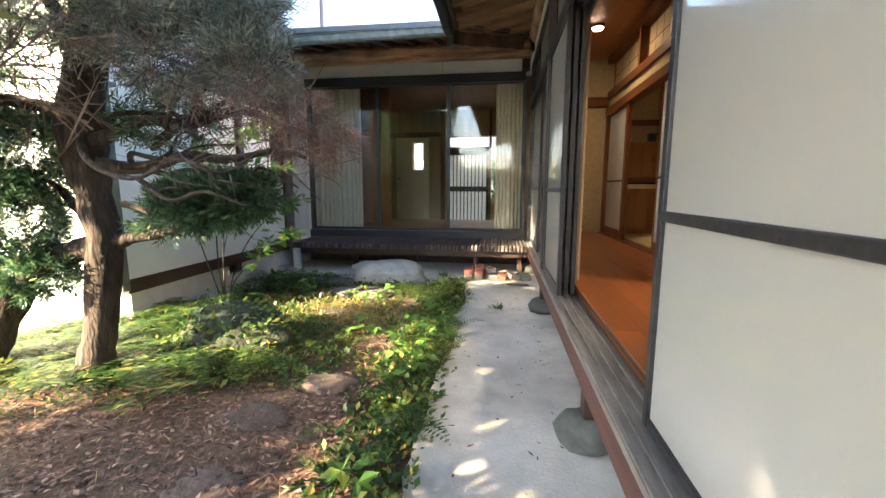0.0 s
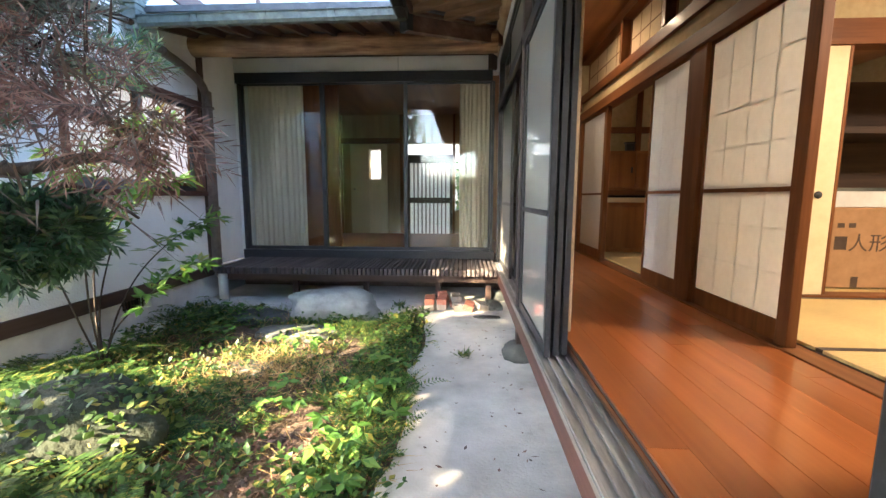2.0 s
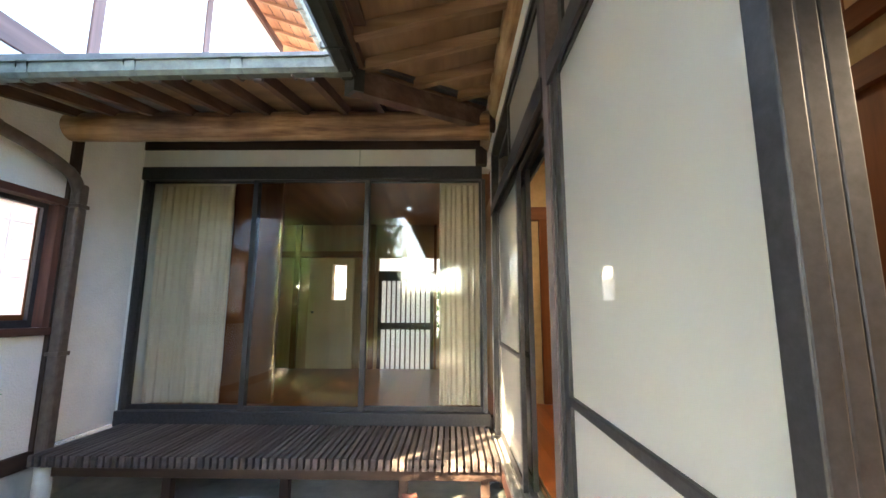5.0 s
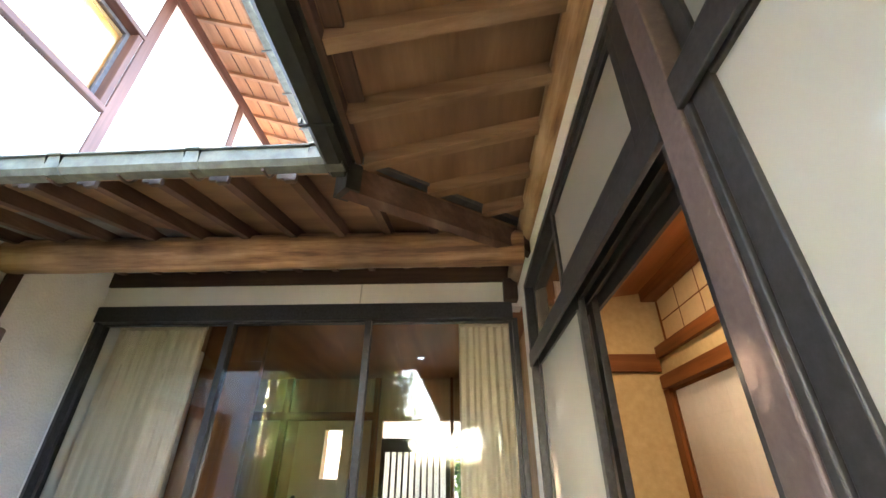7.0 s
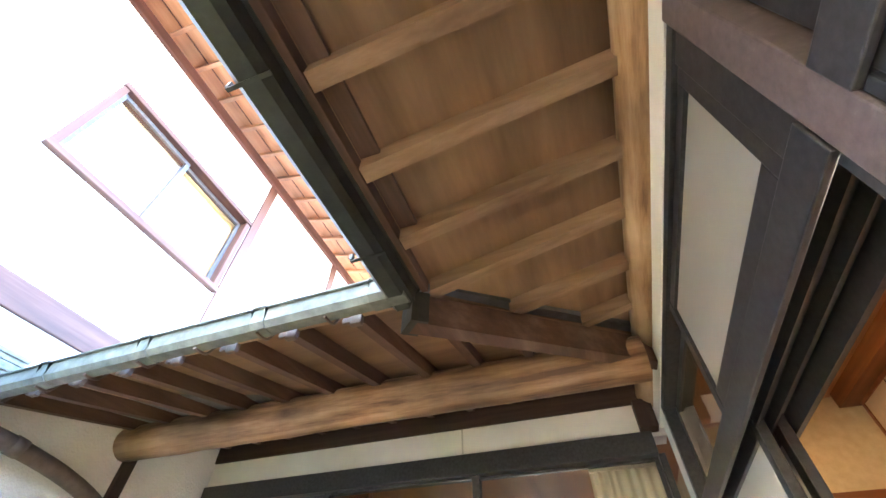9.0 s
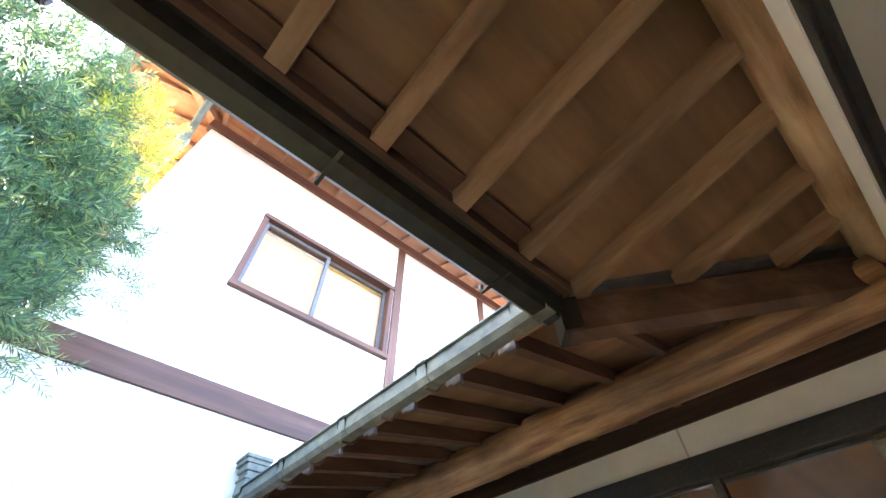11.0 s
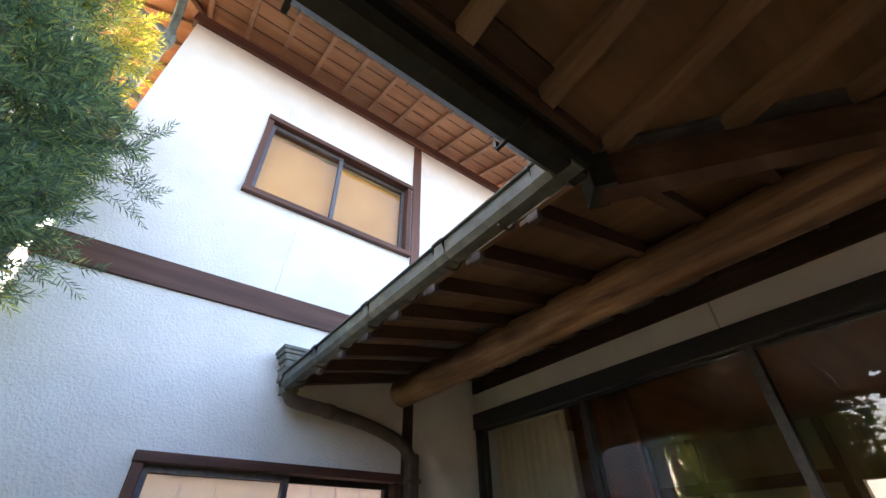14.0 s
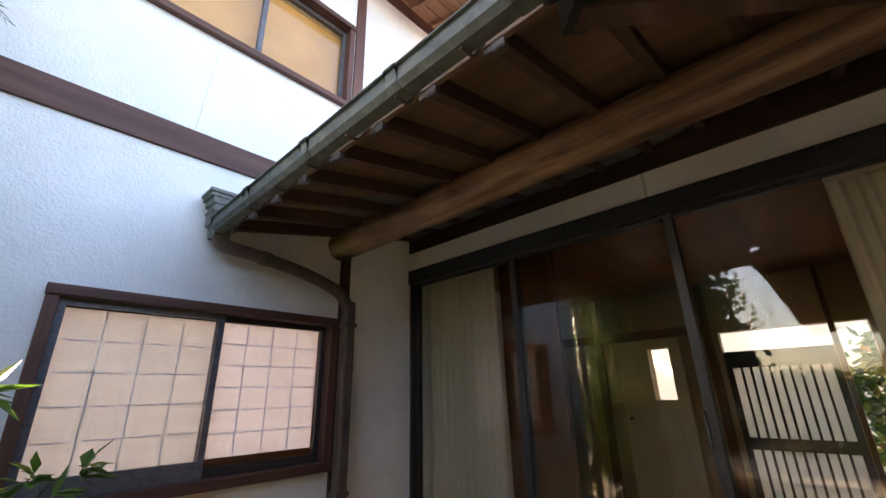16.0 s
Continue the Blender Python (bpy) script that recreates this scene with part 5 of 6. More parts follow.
# Added emissive panel; its glow replaces outdoor daylight behind the door.
bd = setting(part("backdrop", box(-3.5, 3.5, 11.2, 11.25, -0.1, 4.5), glow("daylight_glow_panel", (1.0, 0.92, 0.78), 0.06)), "glowing panel standing in for daylight beyond the lattice door", "backdrop")
setting(part("inner_post", box(-1.5, -1.0, 6.72, 6.78, 0.42, 2.7, 0.005), INWOOD_Z), "amber wooden panel beside the drawn curtain", "panel")

# ---- garden stones and bricks ----


def stone(name, place, size, seed, material, label, flat=0.0, category="rock"):
    return tagged(part(name, rock_mesh(place, size, seed, flat, 4), material, smooth=True), label, category, "garden rocks")


stone("stepping_boulder", (-0.6, 5.14, 0.05), (0.46, 0.26, 0.21), 3.1, ROCK, "large pale grey stepping boulder before the deck", 0.78)
stone("garden_rock", (-1.08, 2.9, 0.07), (0.4, 0.25, 0.21), 8.4, MOSSROCK, "mossy dark green boulder among ferns")
stone("garden_rock", (-0.72, 4.45, 0.0), (0.36, 0.16, 0.085), 5.7, DARKROCK, "flat dark slate rock in the weeds", 0.5)
stone("garden_rock", (-1.25, 4.95, 0.0), (0.3, 0.2, 0.06), 6.6, DARKROCK, "flat dark slab half hidden by weeds", 0.5)
stone("garden_rock", (-0.23, 2.48, 0.0), (0.15, 0.1, 0.045), 9.9, EARTHROCK, "small flat earth-stained rock beside the weeds", 0.5)
stone("garden_rock", (-0.75, 3.75, 0.0), (0.22, 0.12, 0.05), 12.9, DARKROCK, "flat dark rock among dry grass", 0.5)
stone("garden_rock", (-0.45, 2.12, -0.008), (0.16, 0.12, 0.02), 2.2, EARTHROCK, "flat brown-grey rock in the leaf litter", 0.4)
stone("garden_rock", (-0.34, 1.66, -0.008), (0.14, 0.11, 0.02), 17.2, EARTHROCK, "flat brown-grey rock in the leaf litter", 0.4)
stone("garden_rock", (0.98, 5.3, 0.03), (0.1, 0.09, 0.075), 21.2, DARKROCK, "rounded grey stone under the deck's corner")
stone("garden_rock", (0.9, 5.0, 0.01), (0.12, 0.05, 0.03), 25.2, DARKROCK, "flat grey stone by the brick pile", 0.4)


def brick(x, y, z, turn, material, label, tilt=0.0):
    bm = box(-0.05, 0.05, -0.105, 0.105, 0.0, 0.058, 0.005)
    for v in bm.verts:
        v.co += Vector((noise.noise(v.co * 40 + Vector((x * 9, 0, 0))), noise.noise(v.co * 40 + Vector((0, y * 9, 0))), 0)) * 0.003
    ob = part("brick", bm, material)
    ob.matrix_basis = pose(x, y, z, 0, tilt, turn)
    return tagged(ob, label, "brick", "loose brick pile")


RB, GB = "loose red brick in a small pile", "weathered greyish brick in a small pile"
brick(0.33, 5.3, 0.013, 4, GREYBRICK, GB)
brick(0.335, 5.31, 0.071, 2, BRICK, RB)
brick(0.47, 5.32, 0.013, -6, GREYBRICK, GB)
brick(0.465, 5.31, 0.071, -3, BRICK, RB)
brick(0.59, 5.42, 0.013, 3, BRICK, RB)
brick(0.6, 5.43, 0.071, 5, GREYBRICK, GB)
brick(0.62, 5.27, 0.013, 10, GREYBRICK, GB)
brick(0.73, 5.27, 0.025, -8, BRICK, RB, 16)
brick(0.85, 5.3, 0.02, 18, GREYBRICK, GB, 12)
brick(0.47, 5.5, 0.013, 12, BRICK, RB)
brick(0.46, 5.5, 0.071, 9, BRICK, RB)


# ---- plants ----
class Leaves:
    """Gathers many small leaves into one mesh."""

    def __init__(self):
        self.v, self.f = [], []

    def leaf(self, p, d, n, length, width, bend=0.0):
        d = d.normalized()
        s = d.cross(n)
        if s.length < 1e-4:
            s = d.orthogonal()
        s.normalize()
        k = len(self.v)
        q = p + d * length * 0.45
        self.v += [p, q + s * width / 2, p + d * length + n * bend, q - s * width / 2]
        self.f.append((k, k + 1, k + 2, k + 3))

    def stem(self, a, b, w):
        d = (b - a).normalized()
        s = d.orthogonal().normalized() * w
        t = d.cross(s)
        k = len(self.v)
        self.v += [a + s, a - s * 0.5 + t * 0.87, a - s * 0.5 - t * 0.87, b]
        self.f += [(k, k + 1, k + 3), (k + 1, k + 2, k + 3), (k + 2, k, k + 3)]

    def done(self, name, material, parent=None, label=""):
        me = bpy.data.meshes.new(name)
        me.from_pydata([tuple(v) for v in self.v], [], self.f)
        me.materials.append(material)
        ob = new(name, me)
        if parent:
            ob.parent = parent
            ob.matrix_parent_inverse = parent.matrix_basis.inverted()
        if label:
            ob["label"] = label
        return ob


rnd = random.Random(11)


def rand_dir(flat=1.0):
    while True:
        v = Vector((rnd.uniform(-1, 1), rnd.uniform(-1, 1), rnd.uniform(-1, 1)))
        if 0.05 < v.length < 1:
            v.z *= flat
            return v.normalized()


def sprig(leaves, twigs, p, d, length, needles, size, width):
    """A twig with narrow leaves all round it."""
    tip = p + d * length
    twigs.stem(p, tip, 0.0025)
    side = d.orthogonal().normalized()
    other = d.cross(side)
    for k in range(needles):
        u = (k + 0.5) / needles
        a = k * 2.4 + rnd.uniform(-0.4, 0.4)
        out = side * math.cos(a) + other * math.sin(a)
        q = (d * (0.35 + 0.6 * u) + out * (0.95 - 0.45 * u)).normalized()
        leaves.leaf(p + (tip - p) * u, q, d.cross(out), size * rnd.uniform(0.75, 1.15), width)


def fill_blob(leaves, twigs, centre, radii, count, length, needles, size, width, shell=0.5, droop=0.0):
    c = Vector(centre)
    for _ in range(count):
        o = rand_dir()
        r = shell + (1 - shell) * rnd.random() ** 0.6
        r *= 0.85 + 0.35 * noise.noise(o * 2.2 + c)
        p = c + Vector((o.x * radii[0], o.y * radii[1], o.z * radii[2])) * r
        d = (o + rand_dir() * 0.7 + Vector((0, 0, 0.35 - droop))).normalized()
        sprig(leaves, twigs, p, d, length * rnd.uniform(0.6, 1.2), needles, size, width)


yew = thing("pruned_yew_tree", (-1.47, 2.35, 0.0), "old pruned yew tree with needle pads and dead twigs", "tree")
trunk = bmesh.new()
TRUNK = curve_pts([(-1.56, 2.33, -0.06), (-1.55, 2.34, 0.05), (-1.5, 2.35, 0.3), (-1.42, 2.36, 0.75), (-1.45, 2.36, 1.05), (-1.5, 2.37, 1.36), (-1.44, 2.4, 1.8), (-1.46, 2.5, 2.6), (-1.5, 2.55, 3.4), (-1.48, 2.6, 4.4)], 5)
GIRTH = [0.1 + 0.07 * max(0.0, 1 - p.z / 0.16) + 0.03 * math.exp(-((p.z - 1.38) / 0.28) ** 2) - 0.02 * max(0.0, p.z - 1.7) for p in TRUNK]
tube(trunk, TRUNK, [max(0.012, g * 0.78) for g in GIRTH], 16, 0.3)
part("trunk", trunk, BARK, yew, "furrowed brown trunk with a flared root", smooth=True)


def limb(pts, r0, r1, label=""):
    line = curve_pts(pts, 5)
    n = len(line)
    part("limb", tube(bmesh.new(), line, [r0 + (r1 - r0) * (i / (n - 1)) ** 0.8 for i in range(n)], 9, 0.35), BARK, yew, label, smooth=True)


limb([(-2.3, 2.3, -0.06), (-2.2, 2.3, 0.1), (-2.06, 2.32, 0.38), (-1.93, 2.33, 0.57), (-1.78, 2.34, 0.67), (-1.6, 2.35, 0.73), (-1.42, 2.36, 0.78)], 0.085, 0.06, "thick second stem leaning to the trunk")
limb([(-1.42, 2.36, 0.76), (-1.28, 2.38, 0.81), (-1.14, 2.4, 0.83), (-0.96, 2.4, 0.88), (-0.72, 2.4, 0.98), (-0.55, 2.42, 1.02)], 0.045, 0.01)
limb([(-1.98, 2.33, 0.5), (-1.93, 2.2, 0.8), (-1.85, 2.15, 1.05), (-1.8, 2.1, 1.3)], 0.05, 0.012)
limb([(-1.5, 2.36, 1.38), (-1.28, 2.2, 1.2), (-1.0, 2.15, 1.12), (-0.72, 2.1, 1.2), (-0.5, 2.08, 1.14), (-0.32, 2.06, 1.22)], 0.02, 0.004)
limb([(-0.98, 2.15, 1.12), (-0.8, 2.13, 1.02), (-0.62, 2.12, 1.06), (-0.42, 2.1, 1.0)], 0.016, 0.004)
limb([(-1.45, 2.36, 1.2), (-1.2, 2.4, 1.18), (-0.95, 2.42, 1.24), (-0.7, 2.4, 1.22), (-0.4, 2.38, 1.26), (-0.25, 2.36, 1.22)], 0.045, 0.008)
limb([(-1.44, 2.36, 1.3), (-1.15, 2.4, 1.42), (-0.9, 2.42, 1.4), (-0.6, 2.38, 1.45), (-0.3, 2.22, 1.36), (-0.08, 2.14, 1.29)], 0.04, 0.006)
limb([(-1.44, 2.36, 1.42), (-1.7, 2.2, 1.5), (-1.95, 2.05, 1.42), (-2.2, 1.9, 1.5)], 0.045, 0.01)
limb([(-1.46, 2.38, 1.6), (-1.15, 2.3, 1.8), (-0.85, 2.3, 1.82), (-0.5, 2.35, 1.72), (-0.2, 2.3, 1.6)], 0.045, 0.008)
limb([(-1.5, 2.4, 1.8), (-1.35, 2.15, 1.95), (-1.1, 1.9, 1.95), (-0.85, 1.75, 1.85)], 0.04, 0.008)
limb([(-1.5, 2.42, 2.2), (-1.2, 2.7, 2.5), (-1.05, 3.0, 2.75)], 0.04, 0.01)
limb([(-1.47, 2.5, 2.8), (-1.5, 2.85, 3.1), (-1.6, 3.2, 3.4), (-1.7, 3.45, 3.6)], 0.03, 0.006)
limb([(-1.45, 2.34, 0.9), (-1.58, 2.36, 0.98), (-1.72, 2.4, 1.08), (-1.88, 2.42, 1.16)], 0.035, 0.008)
for k in range(11):
    a = Vector((-1.3 + 0.07 * k * rnd.random(), 2.3 + 0.1 * rnd.random(), 0.95 + 0.5 * rnd.random()))
    d = Vector((0.75, rnd.uniform(-0.25, 0.08), rnd.uniform(-0.15, 0.25)))
    pts = [a]
    for j in range(5):
        pts.append(pts[-1] + d * rnd.uniform(0.1, 0.2) + rand_dir() * 0.07)
    limb(pts, 0.018, 0.004)
limb([(-1.46, 2.5, 1.9), (-1.3, 2.72, 1.84), (-1.12, 2.95, 1.78), (-0.98, 3.12, 1.74)], 0.022, 0.005)
# bare sunlit twigs fanning out of the old wood
bare = Leaves()
for k in range(46):
    base = Vector((-1.4, 2.25, 1.5)) + rand_dir() * 0.3
    tip = Vector((-1.95 + 1.5 * rnd.random(), 1.75 + 0.45 * rnd.random(), 1.45 + 0.5 * rnd.random()))
    mid = (base + tip) / 2 + rand_dir() * 0.12
    bare.stem(base, tip, 0.006)
    bare.stem(mid, tip + rand_dir() * 0.15, 0.004)
    for _ in range(2):
        q = mid + (tip - mid) * rnd.random()
        bare.stem(q, q + (tip - mid).normalized() * 0.12 + rand_dir() * 0.14, 0.003)
for k in range(140):
    q = Vector((-0.9 + 0.85 * rnd.random(), 2.02 + 0.2 * rnd.random(), 1.1 + 0.5 * rnd.random()))
    d = (Vector((0.7, 0.1, 0.0)) + rand_dir() * 0.8).normalized()
    bare.stem(q, q + d * rnd.uniform(0.1, 0.3), 0.004)
bare.done("bare_wood", TWIG, yew, "bare grey-brown twigs")

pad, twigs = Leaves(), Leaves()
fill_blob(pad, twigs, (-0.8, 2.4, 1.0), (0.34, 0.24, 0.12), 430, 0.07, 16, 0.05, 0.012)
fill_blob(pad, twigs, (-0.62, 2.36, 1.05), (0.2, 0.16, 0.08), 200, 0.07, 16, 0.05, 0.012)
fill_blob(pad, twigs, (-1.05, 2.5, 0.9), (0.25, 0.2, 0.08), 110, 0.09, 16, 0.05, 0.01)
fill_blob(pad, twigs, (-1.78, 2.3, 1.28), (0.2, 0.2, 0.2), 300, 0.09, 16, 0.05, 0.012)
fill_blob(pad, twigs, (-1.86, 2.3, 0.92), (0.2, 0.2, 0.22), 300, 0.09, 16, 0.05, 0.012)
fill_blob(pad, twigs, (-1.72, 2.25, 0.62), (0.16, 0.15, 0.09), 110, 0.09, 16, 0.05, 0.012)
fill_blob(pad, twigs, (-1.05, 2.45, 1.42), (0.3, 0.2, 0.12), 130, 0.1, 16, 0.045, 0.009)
pad.done("lower_foliage", PADLEAF, yew, "dark green leaf pads with shade put into their colour")
grey = Leaves()
fill_blob(grey, twigs, (-0.85, 2.3, 1.72), (0.38, 0.26, 0.2), 420, 0.12, 20, 0.05, 0.007)
fill_blob(grey, twigs, (-0.55, 2.28, 1.85), (0.25, 0.2, 0.16), 240, 0.12, 20, 0.05, 0.007)
fill_blob(grey, twigs, (-1.25, 2.2, 1.9), (0.45, 0.3, 0.2), 300, 0.12, 20, 0.05, 0.007)
fill_blob(grey, twigs, (-0.42, 2.2, 1.6), (0.2, 0.12, 0.12), 120, 0.12, 20, 0.05, 0.006)
grey.done("grey_needles", GREYLEAF, yew, "sparse grey-green needles on old twigs")
green = Leaves()
fill_blob(green, twigs, (-1.0, 2.35, 2.05), (0.5, 0.35, 0.2), 330, 0.11, 20, 0.05, 0.008)
fill_blob(green, twigs, (-1.5, 2.4, 2.15), (0.75, 0.6, 0.35), 560, 0.12, 20, 0.05, 0.007)
fill_blob(green, twigs, (-0.72, 2.4, 2.05), (0.35, 0.25, 0.16), 200, 0.12, 20, 0.05, 0.007)
fill_blob(green, twigs, (-2.1, 2.0, 1.75), (0.5, 0.5, 0.3), 520, 0.12, 18, 0.05, 0.008)
fill_blob(green, twigs, (-1.4, 2.75, 2.75), (0.66, 0.6, 0.5), 1200, 0.13, 22, 0.06, 0.009)
fill_blob(green, twigs, (-1.5, 2.8, 3.4), (0.56, 0.6, 0.55), 1300, 0.14, 22, 0.06, 0.009)
fill_blob(green, twigs, (-1.5, 2.5, 4.05), (0.6, 0.64, 0.56), 950, 0.14, 22, 0.06, 0.009)
# Clump out of view, added to shade the brick pile from the sun.
fill_blob(green, twigs, (-2.6, 2.15, 1.95), (0.4, 0.35, 0.35), 330, 0.13, 20, 0.055, 0.007)
fill_blob(green, twigs, (-1.68, 3.4, 3.62), (0.14, 0.2, 0.07), 26, 0.14, 22, 0.05, 0.006)
fill_blob(green, twigs, (-1.7, 3.42, 3.3), (0.12, 0.2, 0.06), 22, 0.14, 22, 0.05, 0.006)
fill_blob(green, twigs, (-1.6, 3.3, 2.72), (0.15, 0.2, 0.08), 30, 0.14, 22, 0.05, 0.006)
fill_blob(green, twigs, (-1.6, 2.05, 3.3), (0.65, 0.5, 0.8), 900, 0.14, 20, 0.055, 0.008)
fill_blob(green, twigs, (-1.5, 3.05, 2.75), (0.4, 0.35, 0.5), 420, 0.14, 20, 0.05, 0.007)
# Clump over the house corner, added to block sun from the far gutter.
fill_blob(green, twigs, (-2.15, 2.75, 3.6), (0.5, 0.45, 0.7), 900, 0.14, 20, 0.06, 0.009)
fill_blob(green, twigs, (-0.97, 3.16, 1.77), (0.17, 0.14, 0.08), 55, 0.11, 20, 0.055, 0.007)
# Yellow clumps paint the sunlit edge of the crown.
tips = Leaves()
fill_blob(tips, twigs, (-1.55, 3.0, 4.1), (0.34, 0.25, 0.45), 150, 0.13, 22, 0.05, 0.008, 0.8)
fill_blob(tips, twigs, (-1.3, 3.05, 3.8), (0.2, 0.2, 0.3), 60, 0.13, 22, 0.05, 0.008, 0.8)
tips.done("sunlit_tips", TIPLEAF, yew, "needle tips coloured yellow for the sunlight on them")
green.done("crown", YEWLEAF, yew, "dense narrow dark green needles")
twigs.done("twig_mass", TWIG, yew)
dead, dtw = Leaves(), Leaves()
fill_blob(dead, dtw, (-0.24, 2.08, 1.42), (0.22, 0.1, 0.15), 62, 0.13, 22, 0.045, 0.004, 0.2, 1.1)
fill_blob(dead, dtw, (-0.04, 2.06, 1.3), (0.14, 0.05, 0.06), 46, 0.13, 22, 0.045, 0.004, 0.2, 1.3)
fill_blob(dead, dtw, (-0.6, 2.15, 1.58), (0.3, 0.12, 0.15), 26, 0.13, 20, 0.045, 0.004, 0.2, 1.0)
fill_blob(dead, dtw, (-1.0, 2.2, 1.72), (0.45, 0.32, 0.18), 14, 0.14, 20, 0.045, 0.004, 0.2, 0.8)
fill_blob(dead, dtw, (-1.7, 2.1, 1.75), (0.45, 0.32, 0.2), 8, 0.14, 20, 0.045, 0.004, 0.2, 0.8)
fill_blob(dead, dtw, (-0.55, 2.2, 1.74), (0.25, 0.1, 0.12), 16, 0.13, 20, 0.045, 0.004, 0.2, 1.0)
dead.done("dead_needles", DRYLEAF, yew, "dead pinkish-brown needles")
dtw.done("dead_wood", TWIG, yew)

# broad-leaved shrub by the wall
shrub = thing("young_shrub", (-1.72, 3.7, 0.0), "thin young shrub with yellow-green leaves by the wall", "shrub")
sl = Leaves()
BASE = (-1.72, 3.7, -0.02)
for pts in ([BASE, (-1.7, 3.8, 0.3), (-1.64, 3.95, 0.58), (-1.56, 4.15, 0.78), (-1.48, 4.32, 0.9), (-1.4, 4.42, 0.95)],
            [BASE, (-1.74, 3.66, 0.5), (-1.68, 3.64, 1.0), (-1.55, 3.68, 1.38), (-1.4, 3.76, 1.56), (-1.28, 3.84, 1.63)],
            [BASE, (-1.66, 3.62, 0.4), (-1.6, 3.6, 0.8), (-1.48, 3.64, 1.08), (-1.32, 3.74, 1.22), (-1.22, 3.84, 1.26)],
            [BASE, (-1.8, 3.8, 0.4), (-1.78, 3.95, 0.85), (-1.7, 4.08, 1.2), (-1.6, 4.15, 1.36)],
            [BASE, (-1.66, 3.75, 0.25), (-1.5, 3.85, 0.45), (-1.38, 3.98, 0.6), (-1.3, 4.1, 0.66)],
            [BASE, (-1.78, 3.6, 0.4), (-1.8, 3.5, 0.8), (-1.72, 3.45, 1.15), (-1.6, 3.45, 1.35)]):
    line = curve_pts(pts, 5)
    m = len(line)
    part("stem", tube(bmesh.new(), line, [0.007 - 0.005 * i / (m - 1) for i in range(m)], 6, 0.2), BARK, shrub, smooth=True)
    for k, p in enumerate(line):
        if k < m * 0.42 or rnd.random() < 0.1:
            continue
        along = (line[min(k + 1, m - 1)] - line[k - 1]).normalized()
        for side in (1, -1):
            out = along.cross(Vector((0, 0, 1))).normalized() * side
            d = (along * 0.5 + out + rand_dir(0.5) * 0.45).normalized()
            q = p + d * rnd.uniform(0.05, 0.11)
            sl.stem(p, q, 0.0018)
            for _ in range(rnd.randint(4, 6)):
                ld = (d + rand_dir(0.5) * 0.9 - Vector((0, 0, 0.22))).normalized()
                ln = rnd.uniform(0.075, 0.135)
                sl.leaf(q, ld, Vector((0, 0, 1)) + rand_dir() * 0.4, ln, ln * 0.38, -0.012)
sl.done("foliage", SHRUBLEAF, shrub, "yellow-green pointed leaves")


def dense(x, y):
    """How green the garden is at a place, from 0 to 1."""
    g = 0.5 + 0.9 * noise.noise(Vector((x * 1.3, y * 1.3, 4.0))) + 0.5 * noise.noise(Vector((x * 3.5, y * 3.5, 8.0)))
    g += 0.55 if x > 0.05 else 0.0
    g += min(0.45, max(-1.1, (y - 2.75) * 0.8)) if x < 0.05 else 0.15
    return g


weeds = Leaves()
for _ in range(6000):
    x, y = rnd.uniform(-2.1, 0.42), rnd.uniform(0.4, 5.25)
    if x > 0.36 + 0.07 * noise.noise(Vector((0.3, y * 1.7, 0.0))) - 0.01 or dense(x, y) < rnd.uniform(0.45, 1.25):
        continue
    if y > 4.85 and -1.1 < x < -0.1:
        continue
    z = ground_height(x, y)
    base = Vector((x, y, z))
    kind = noise.noise(Vector((x * 2.1, y * 2.1, 2.0)))
    h = rnd.uniform(0.05, 0.13) * (1.25 if x > 0 else 1.0)
    if kind > 0.1:
        for _ in range(rnd.randint(2, 4)):
            d = (rand_dir(0.2) + Vector((0, 0, 0.75))).normalized()
            tip = base + d * h * 1.3
            weeds.stem(base, tip, 0.0015)
            side = d.cross(Vector((0, 0, 1))).normalized()
            for j in range(7):
                q = base + (tip - base) * (0.3 + 0.1 * j)
                ln = 0.035 * (1 - 0.09 * j) * rnd.uniform(0.8, 1.2)
                up = Vector((0, 0, 1)) + rand_dir() * 0.2
                weeds.leaf(q, side + d * 0.5, up, ln, ln * 0.38)
                weeds.leaf(q, -side + d * 0.5, up, ln, ln * 0.38)
    else:
        for _ in range(rnd.randint(4, 8)):
            d = (rand_dir(0.3) + Vector((0, 0, 0.6))).normalized()
            tip = base + d * h * rnd.uniform(0.4, 1.0)
            weeds.stem(base, tip, 0.0015)
            for _ in range(2):
                ln = rnd.uniform(0.022, 0.055)
                weeds.leaf(tip, (d + rand_dir(0.5)).normalized(), Vector((0, 0, 1)) + rand_dir() * 0.4, ln, ln * 0.6, -0.004)
tagged(weeds.done("weeds", WEEDLEAF), "low green ferns and weeds over the garden", "weeds", kind="stuff")

broad = Leaves()
